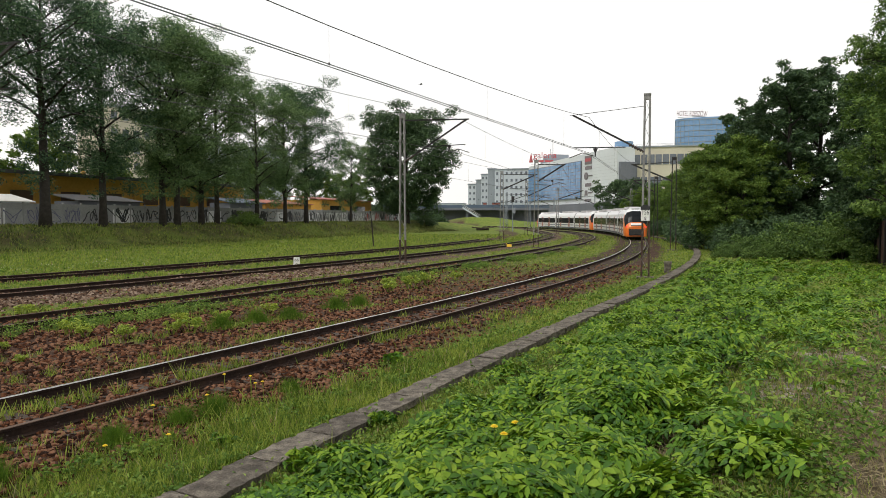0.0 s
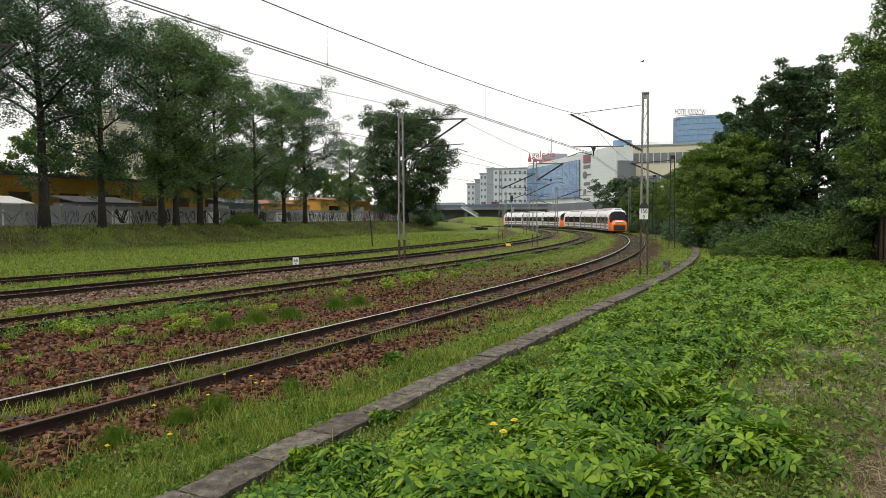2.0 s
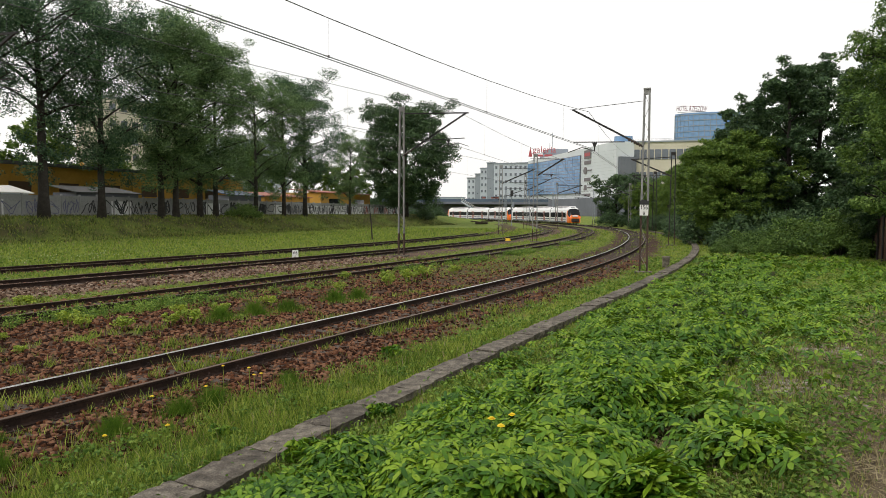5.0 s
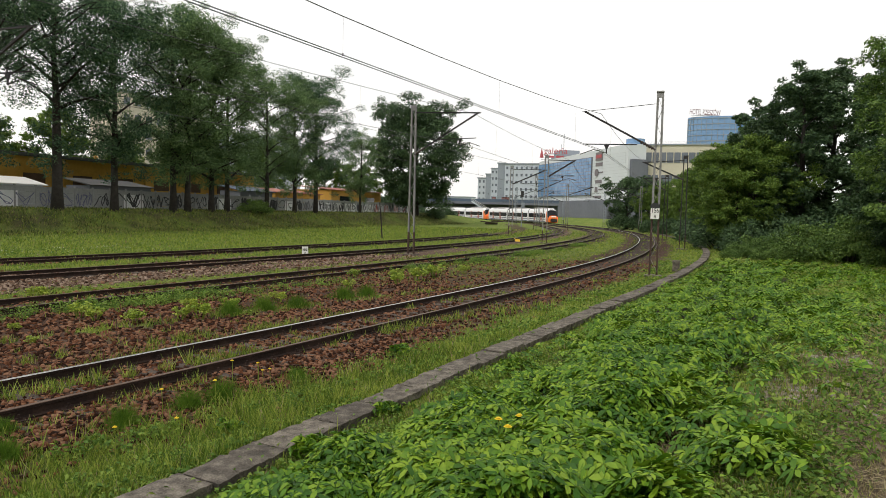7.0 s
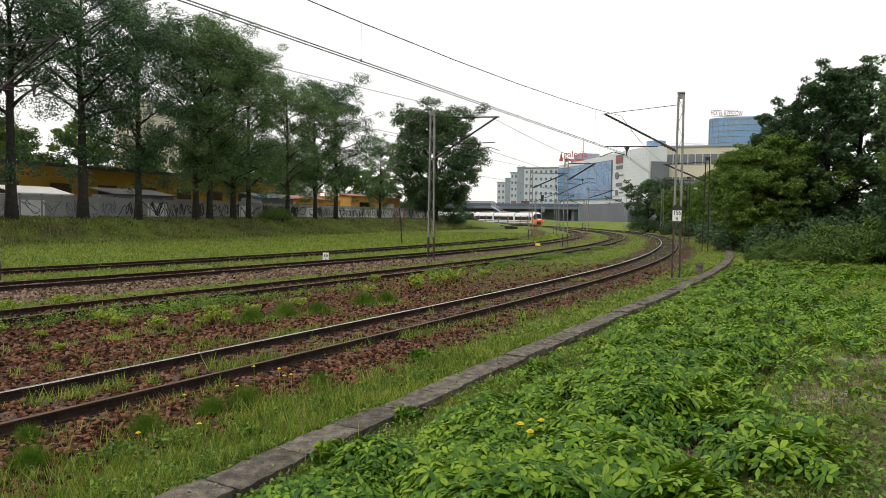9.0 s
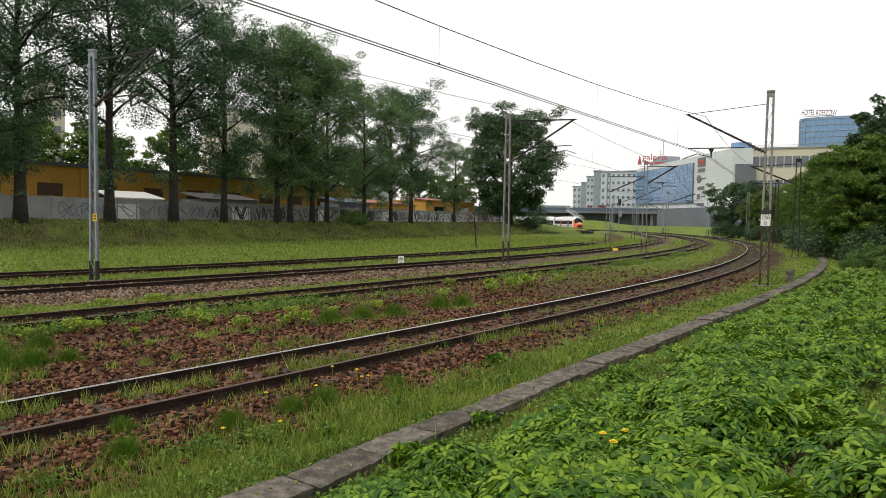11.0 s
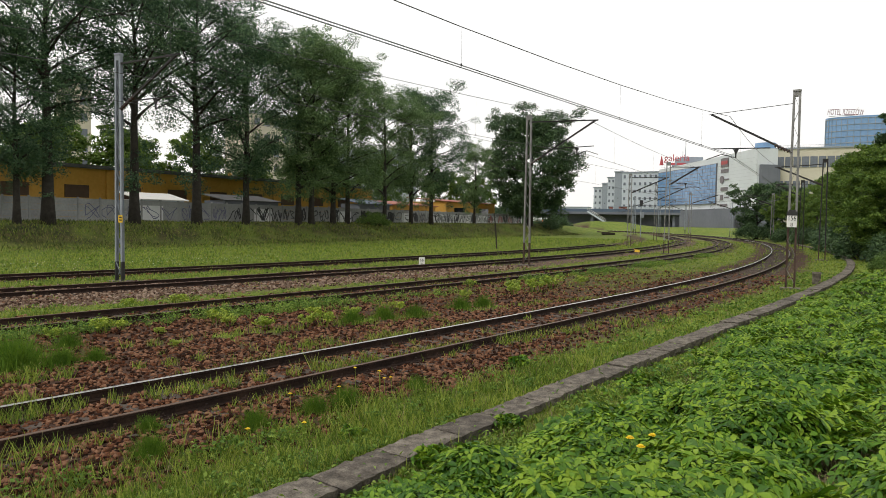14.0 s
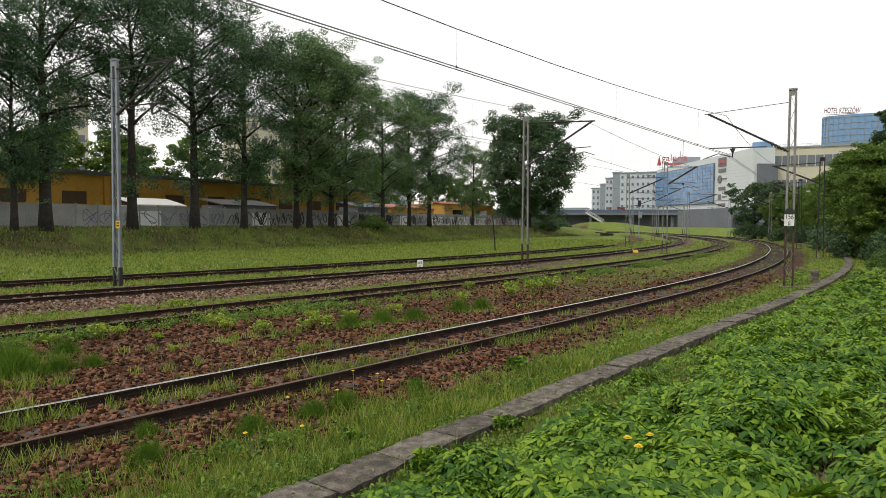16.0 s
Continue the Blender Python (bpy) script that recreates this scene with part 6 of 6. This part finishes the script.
def build_grass():
    rng = np.random.default_rng(8)
    x, y, r = fan(rng, 620000, 4.2, 110)
    k = near_line(x, y, KERB)
    stone, dirt = stone_cover(x, y), dirt_cover(x, y)
    t1, t2 = near_line(x, y, LINES[0][40:220:4, :2]), near_line(x, y, LINES[1][40:220:4, :2])
    p = (1 - stone) * (1 - 0.8 * dirt) * (0.45 + 0.55 * step(-0.7, 0.5, lumps(x, y, 2.1))) * (1 - 0.93 * leafy_cover(x, y))
    p = np.maximum(p, 0.75 * stone * step(0.75, 1.25, lumps(x, y, 1.6) + 0.5 * lumps(x, y, 0.45)))
    # fringes of weeds along the rails
    p = np.maximum(p, 0.5 * np.exp(-((np.abs(t1 + 0.0) - 1.12) / 0.18) ** 2) * step(-0.3, 0.5, lumps(x, y, 1.1)))
    p = np.maximum(p, 0.6 * np.exp(-((t2 - 1.35) / 0.35) ** 2) * step(-0.5, 0.3, lumps(x, y, 0.9)))
    p = np.where((np.abs(np.abs(t1) - 0.75) < 0.09) | (np.abs(np.abs(t2) - 0.75) < 0.09), 0, p)
    p = np.where(np.abs(k) < 0.27, 0, p)
    p = p * (1 - 0.85 * bare_verge(x, y))
    keep = rng.uniform(size=len(x)) < p
    x, y, r, k, stone, t1 = x[keep], y[keep], r[keep], k[keep], stone[keep], t1[keep]
    n = len(x)
    tall = 0.085 + 0.04 * lumps(x, y, 0.8) + 0.03 * lumps(x, y, 2.9) + 0.045 * np.exp(-((k + 0.9) / 0.7) ** 2) + 0.05 * stone
    tall = np.where(k > 0.3, np.minimum(tall, 0.09), tall)
    tall = tall * (0.45 + 0.55 * step(26, 8, r))
    mown = (near_line(x, y, LINES[2][40:220:4, :2]) < -2)
    tall = np.where(mown, 0.07, tall)
    h = np.maximum(0.04, tall * rng.uniform(0.5, 1.45, n)) * (1 + r / 70)
    w = rng.uniform(0.003, 0.008, n) * (1 + r / 6.5)
    dry = rng.uniform(size=n) < np.where(k > 0.3, 0.16, 0.05) + 0.5 * dirt_cover(x, y)
    for name, sel, mat, label in (("grass", ~dry, M_GRASS, "uneven green grass with weeds"), ("dry_grass", dry, M_GRASS_DRY, "straw-coloured dry grass stalks")):
        v, f = blades(rng, x[sel], y[sel], h[sel], w[sel], 0.8)
        tagged(new(name, bulk_mesh(name, v, f, mat)), label, "grass", kind="stuff")


def build_litter():
    """Dead straw lying on the bare patches."""
    rng = np.random.default_rng(18)
    x, y, r = fan(rng, 60000, 4.2, 26, -39, 10)
    keep = rng.uniform(size=len(x)) < dirt_cover(x, y) * 0.9
    x, y, r = x[keep], y[keep], r[keep]
    n = len(x)
    v, f = blades(rng, x, y, rng.uniform(0.01, 0.06, n), rng.uniform(0.005, 0.009, n) * (1 + r / 10), 6.0)
    tagged(new("straw_litter", bulk_mesh("straw_litter", v, f, M_GRASS_DRY)), "dead straw on bare earth", "straw", kind="stuff")


def build_stones(pale):
    """Loose stones: red-brown ones, or the pale gravel beside the third track."""
    rng = np.random.default_rng(19 if pale else 9)
    x, y, r = fan(rng, 50000, 5.5, 40, 0, 47)
    x2, y2, r2 = fan(rng, 13000, 9, 40, -30, 0)
    x, y, r = np.concatenate([x, x2]), np.concatenate([y, y2]), np.concatenate([r, r2])
    p = stone_cover(x, y)
    p *= 1 - 0.5 * step(0.6, 1.2, lumps(x, y, 1.6))
    t1 = near_line(x, y, LINES[0][40:200:4, :2])
    p = np.where(np.abs(np.abs(t1) - 0.75) < 0.10, 0, p)
    p = np.where(np.abs(t1) < 0.65, p * 0.75, p)
    p = np.maximum(p, 0.12 * step(3.4, 2.4, t1) * (t1 > 0))
    p = np.maximum(p, 0.8 * bare_verge(x, y))
    zone = step(4.2, 3.2, np.abs(near_line(x, y, LINES[2][40:200:4, :2]) - 1.2))
    p *= zone if pale else 1 - 0.9 * zone
    keep = rng.uniform(size=len(x)) < p
    x, y, r = x[keep], y[keep], r[keep]
    n = len(x)
    s = rng.uniform(0.016, 0.036, n) * (1 + np.maximum(0, r - 12) / 40)
    cube = np.array([(i, j, k) for k in (-1, 1) for j in (-1, 1) for i in (-1, 1)], float)
    v = cube[None] * rng.uniform(0.55, 1.1, (n, 8, 3)) * np.stack([s * rng.uniform(0.8, 1.5, n), s, s * rng.uniform(0.5, 0.9, n)], 1)[:, None]
    a, b = rng.uniform(0, 6.283, n), rng.normal(0, 0.5, n)
    ca, sa, cb, sb = np.cos(a)[:, None], np.sin(a)[:, None], np.cos(b)[:, None], np.sin(b)[:, None]
    X, Y, Z = v[..., 0], v[..., 1], v[..., 2]
    X, Z = X * cb + Z * sb, -X * sb + Z * cb
    X, Y = X * ca - Y * sa, X * sa + Y * ca
    v = np.stack([X + x[:, None], Y + y[:, None], Z + (ground_z(x, y) + s * 0.35)[:, None]], -1).reshape(-1, 3)
    q = np.array([(4, 5, 7, 6), (0, 1, 5, 4), (2, 6, 7, 3), (0, 4, 6, 2), (1, 3, 7, 5)])
    f = (np.arange(n)[:, None, None] * 8 + q[None]).reshape(-1, 4)
    if pale:
        tagged(new("pale_gravel", bulk_mesh("pale_gravel", v, f, M_GRAVEL)), "pale brown gravel beside rusty rails", "gravel", kind="stuff")
    else:
        tagged(new("ballast_stones", bulk_mesh("ballast_stones", v, f, M_BALLAST)), "loose angular red-brown ballast stones", "gravel", kind="stuff")


def build_rubble():
    """A patch of broken pale stone beside the creeper."""
    rng = np.random.default_rng(31)
    n = 200
    c = np.array([(4.1, 8.0), (3.9, 7.6), (5.6, 9.6)])[rng.integers(0, 3, n)]
    x, y = c[:, 0] + rng.normal(0, 0.35, n), c[:, 1] + rng.normal(0, 0.3, n)
    s = rng.uniform(0.012, 0.05, n)
    cube = np.array([(i, j, k) for k in (-1, 1) for j in (-1, 1) for i in (-1, 1)], float)
    v = cube[None] * rng.uniform(0.5, 1.1, (n, 8, 3)) * np.stack([s * 1.3, s, s * 0.5], 1)[:, None]
    a = rng.uniform(0, 6.283, n)[:, None]
    X, Y = v[..., 0] * np.cos(a) - v[..., 1] * np.sin(a), v[..., 0] * np.sin(a) + v[..., 1] * np.cos(a)
    v = np.stack([X + x[:, None], Y + y[:, None], v[..., 2] + (ground_z(x, y) + s * 0.3)[:, None]], -1).reshape(-1, 3)
    q = np.array([(4, 5, 7, 6), (0, 1, 5, 4), (2, 6, 7, 3), (0, 4, 6, 2), (1, 3, 7, 5)])
    f = (np.arange(n)[:, None, None] * 8 + q[None]).reshape(-1, 4)
    tagged(new("stone_rubble", bulk_mesh("stone_rubble", v, f, M_RUBBLE)), "pale broken stone pieces in bare earth", "rubble", kind="stuff")


def build_chips():
    """Crumbs of broken concrete lying on the trough lids."""
    rng = np.random.default_rng(33)
    pts = along(KERB, 0.12)
    sel = [p for p in pts if 5 < p[1] < 22]
    n = 420
    pick = rng.integers(0, len(sel), n)
    pick = np.where(rng.uniform(size=n) < 0.5, (pick // 9) * 9, pick)
    c = np.array(sel)[pick]
    x, y = c[:, 0] + rng.normal(0, 0.10, n), c[:, 1] + rng.normal(0, 0.08, n)
    s = rng.uniform(0.005, 0.018, n)
    tet = np.array([(-1, -1, -0.4), (1, -0.8, -0.4), (0.1, 1, -0.4), (0, 0, 0.7)])
    v = tet[None] * s[:, None, None] * rng.uniform(0.6, 1.5, (n, 4, 3)) + np.stack([x, y, np.full(n, 0.152) + s * 0.3], 1)[:, None]
    f = (np.arange(n)[:, None, None] * 4 + np.array([(0, 1, 3), (1, 2, 3), (2, 0, 3)])[None]).reshape(-1, 3)
    tagged(new("concrete_crumbs", bulk_mesh("concrete_crumbs", v.reshape(-1, 3), f, M_CONC)), "small crumbs of broken concrete on the trough lids", "rubble", kind="stuff")


def build_clover():
    rng = np.random.default_rng(10)
    cx = np.array([(-26.4, 29.5), (-23.2, 36.3), (-22.8, 28.7), (-29, 34), (-20.5, 41), (-31, 26)])
    c = cx[rng.integers(0, len(cx), 900)] + rng.normal(0, 1.5, (900, 2)) * np.array([1.0, 1.4])
    v, f = blades(rng, c[:, 0], c[:, 1], rng.uniform(0.07, 0.10, 900) * 0.5, rng.uniform(0.03, 0.06, 900), 0.9)
    tagged(new("clover_flowers", bulk_mesh("clover_flowers", v, f, M_PETAL_W)), "scattered white clover blossoms in the lawn", "flowers", kind="stuff")


def build_weeds():
    """Small broad leaves close to the ground among the grass."""
    rng = np.random.default_rng(21)
    x, y, r = fan(rng, 260000, 4.2, 44)
    k = near_line(x, y, KERB)
    t1 = near_line(x, y, LINES[0][40:160:4, :2])
    p = (1 - stone_cover(x, y)) * (1 - 0.6 * dirt_cover(x, y)) * (1 - 0.9 * leafy_cover(x, y)) * step(-0.5, 0.5, lumps(x, y, 1.5)) * (1 - 0.7 * bare_verge(x, y))
    p = np.where(t1 < 1.0, 0.25 * p, p)
    p = np.where(np.abs(k) < 0.27, 0.02, p)
    keep = rng.uniform(size=len(x)) < p
    x, y, r = x[keep], y[keep], r[keep]
    n = len(x)
    z = ground_z(x, y) + rng.uniform(0.0, 1.0, n) * (0.09 + 0.05 * step(0.0, 1.0, lumps(x, y, 2.2))) + 0.12 * (np.abs(near_line(x, y, KERB)) < 0.27)
    v, f = leaf_cloud(rng, np.stack([x, y, z], 1), np.full(n, 0.03), np.ones(n, int), 0.021, 0.8)
    c = v.reshape(-1, 4, 3)
    m = c.mean(1, keepdims=True)
    v = (m + (c - m) * (1 + r / 14)[:, None, None]).reshape(-1, 3)
    tagged(new("weed_leaves", bulk_mesh("weed_leaves", v, f, M_WEED)), "low broad-leaved weeds among the grass", "weeds", kind="stuff")


def build_bank_grass():
    """Rough taller growth on the bank below the fence."""
    rng = np.random.default_rng(22)
    n = 60000
    d, al = rng.uniform(0.3, 12, n), rng.uniform(5, 124, n)
    x = FENCE_A[0] + FENCE_DIR[0] * al + FENCE_N[0] * d
    y = FENCE_A[1] + FENCE_DIR[1] * al + FENCE_N[1] * d
    keep = rng.uniform(size=n) < 0.25 + 0.75 * step(-0.3, 0.9, lumps(x, y, 0.5))
    x, y = x[keep], y[keep]
    n = len(x)
    v, f = blades(rng, x, y, rng.uniform(0.08, 0.34, n), rng.uniform(0.03, 0.09, n), 0.9)
    tagged(new("bank_grass", bulk_mesh("bank_grass", v, f, M_BANK)), "rough weedy grass on the bank", "grass", kind="stuff")


build_creeper()
build_belt()
build_weeds()
build_bank_grass()
build_grass()
build_litter()
build_stones(False)
build_stones(True)
build_rubble()
build_chips()
build_clover()


# ---- single plants ----
def weed(seed, name, label, mat, n, radius, height, leaf, group):
    rng, rnd = np.random.default_rng(seed), random.Random(seed)
    top = thing(name, label, "plant", group)
    stems = Shape()
    cs, rs = [], []
    for k in range(11):
        a, u = rnd.uniform(0, 6.28), math.sqrt(rnd.random()) * radius
        x, y, z = math.cos(a) * u, math.sin(a) * u, height * rnd.uniform(0.55, 1.0)
        stems.tube([(x * 0.4, y * 0.4, -0.03), (x * 0.8, y * 0.8, z * 0.6), (x, y, z)], [0.008, 0.007, 0.004], 4)
        cs.append((x, y, z * 0.92))
        rs.append(radius * 0.42)
    part("stem", stems, M_GRASS, top)
    v, f = leaf_cloud(rng, np.array(cs), np.array(rs), np.full(11, n // 11), leaf, 0.5)
    part("foliage", bulk_mesh("foliage", v, f, mat), None, top)
    return top


spurge = weed(61, "spurge_plant", "yellow-green spurge clump growing in the ballast", M_SPURGE, 330, 0.26, 0.34, 0.035, "spurge clumps")
stand(spurge, -10.34, 13.51)
for i, (x, y, s) in enumerate(((-10.2, 13.95, 0.7), (-8.66, 15.5, 1.0), (-8.2, 15.3, 0.8), (-7.22, 15.15, 0.9), (-6.4, 15.8, 0.85), (-6.0, 15.95, 1.05), (-9.13, 13.8, 0.5), (-1.17, 25.77, 1.5), (-0.57, 27.5, 1.5), (-2.07, 26.1, 1.2), (-3.8, 26.5, 0.9), (-5.78, 17.5, 0.9), (-4.94, 19.2, 0.9), (-11.4, 18.2, 1.0), (-12.6, 17.6, 0.8), (-3.4, 22.6, 0.9), (-1.9, 24.4, 1.0), (0.6, 29.5, 1.1), (-8.0, 12.6, 0.45), (-10.9, 12.6, 0.7), (-6.8, 17.3, 0.8))):
    again(spurge, x, y, i * 50, s)
def tuft(seed, name, label, n, radius, height, group):
    """A soft clump of very fine upright stalks."""
    rng = np.random.default_rng(seed)
    top = thing(name, label, "plant", group)
    a = rng.uniform(0, 6.283, n)
    u = np.abs(rng.normal(0, 0.55, n)) * radius * (1 + 0.35 * np.sin(3 * a + 1))
    x, y = np.cos(a) * u, np.sin(a) * u
    v, f = blades(rng, x, y, height * rng.uniform(0.25, 1.1, n) * np.maximum(0.3, 1.0 - 0.5 * u / radius), np.full(n, 0.007), 0.7)
    v[:, 2] -= np.repeat(ground_z(x, y), 4)
    part("foliage", bulk_mesh("foliage", v, f, M_HORSETAIL), None, top)
    return top


horsetail = tuft(62, "horsetail_clump", "soft green horsetail clump in the gravel", 1300, 0.34, 0.36, "horsetail clumps")
stand(horsetail, -9.26, 9.95, 0, 1.7)
for i, (x, y, s) in enumerate(((-9.9, 10.4, 1.6), (-8.87, 10.5, 1.0), (-10.0, 12.0, 1.0), (-8.6, 11.0, 0.8), (-5.5, 16.6, 1.1), (-4.9, 17.6, 1.2), (-4.2, 18.4, 1.1), (-3.2, 20.2, 1.2), (-2.6, 21.0, 1.1), (-4.0, 8.1, 0.8), (-4.7, 6.9, 0.8), (-3.5, 8.9, 0.8), (-3.2, 9.4, 0.9), (-5.2, 7.6, 0.6), (-2.4, 10.6, 0.7))):
    again(horsetail, x, y, i * 41, s)
dock = weed(63, "broad_leaf_weed", "broad-leaved weed at the edge of the trough", M_LEAF_D, 190, 0.2, 0.22, 0.06, "weeds by the trough")
stand(dock, -1.42, 7.05)
for i, (x, y, s) in enumerate(((-0.75, 8.6, 0.8), (1.1, 11.3, 0.8), (-2.6, 7.9, 0.7), (-0.9, 12.6, 0.9))):
    again(dock, x, y, i * 80, s)


def build_flower(x, y, z, s, label):
    g = ground_at(x, y)
    top = thing("yellow_flower", label, "flower", "yellow flowers", at=pose(x, y, g))
    part("stem", Shape().tube([(0, 0.02, 0), (0.01, 0, (z - g) * 0.6), (0, 0, z - g)], 0.004, 5), M_GRASS, top)
    hd = Shape()
    for ring, (n, rr, dz) in enumerate(((14, 1.0, 0.0), (10, 0.7, 0.25), (6, 0.4, 0.4))):
        for k in range(n):
            a = 6.283 * (k + 0.5 * ring) / n
            w = 0.28 * rr
            c, sn = math.cos(a), math.sin(a)
            hd.add([(0, 0, z - g + dz * s * 0.4), (s * (rr * 0.7 * c - w * sn), s * (rr * 0.7 * sn + w * c), z - g + s * dz), (s * rr * c, s * rr * sn, z - g + s * (dz - 0.1)), (s * (rr * 0.7 * c + w * sn), s * (rr * 0.7 * sn - w * c), z - g + s * dz)], [(0, 1, 2, 3)])
    part("head", hd, M_PETAL, top, "yellow dandelion-like head")


for x, y in ((0.53, 6.19), (0.74, 6.31), (0.6, 5.97)):
    build_flower(x, y, 0.80, 0.042, "yellow hawkweed blossom above the creeper")
for x, y in ((-3.17, 9.0), (-3.25, 9.96), (-2.93, 10.2), (-2.71, 9.7), (-2.65, 9.87), (-3.61, 8.31), (-2.85, 9.95), (-3.5, 6.9), (-3.0, 7.3)):
    build_flower(x, y, 0.36 + random.uniform(-0.05, 0.05), 0.03, "small yellow ragwort blossom beside the rail")


# ---- dark sheet fence at the edge of the path ----
def build_sheet_fence():
    a, b = Vector((30.4, 48.5)), Vector((23.2, 33.5))
    top = thing("sheet_fence", "dark brown corrugated sheet fence at the path's edge", "fence")
    n = 9
    for i in range(n):
        p, q = a.lerp(b, i / n), a.lerp(b, (i + 1) / n)
        sh = Shape()
        for k in range(10):
            u, v = p.lerp(q, k / 10), p.lerp(q, (k + 1) / 10)
            o = 0.03 if k % 2 else 0
            sh.beam((u.x + o, u.y, 1.35), (v.x + o, v.y, 1.35), 0.03, 2.5)
        part("sheet", sh, M_WIN_BROWN, top)
        part("post", Shape().box((p.x - 0.08, p.y, 1.3), (0.09, 0.09, 2.8)), M_STEEL_DARK, top)


build_sheet_fence()


# ---- what moves ----
def motions():
    times = [i * 0.5 for i in range(33)]
    for car, k, towards in CARS:
        walk(car, [(t, car_pose(t, k, towards)) for t in times])
    way = [(0.0, -1.47, 46.45, 11.91), (1.0, 4.1, 46.5, 13.05), (1.5, 9.04, 46.49, 13.05), (2.0, 13.9, 46.48, 13.4), (2.5, 19.5, 46.7, 13.4), (3.0, 25.0, 47.5, 13.9), (4.0, 35.0, 49.46, 15.4), (8.0, 70.25, 55.41, 20.96), (12.0, 108.05, 61.36, 25.76), (16.0, 145.85, 67.31, 30.56)]
    walk(bird, [(t, pose(x, y, z, 0, 0, -82)) for t, x, y, z in way])


motions()
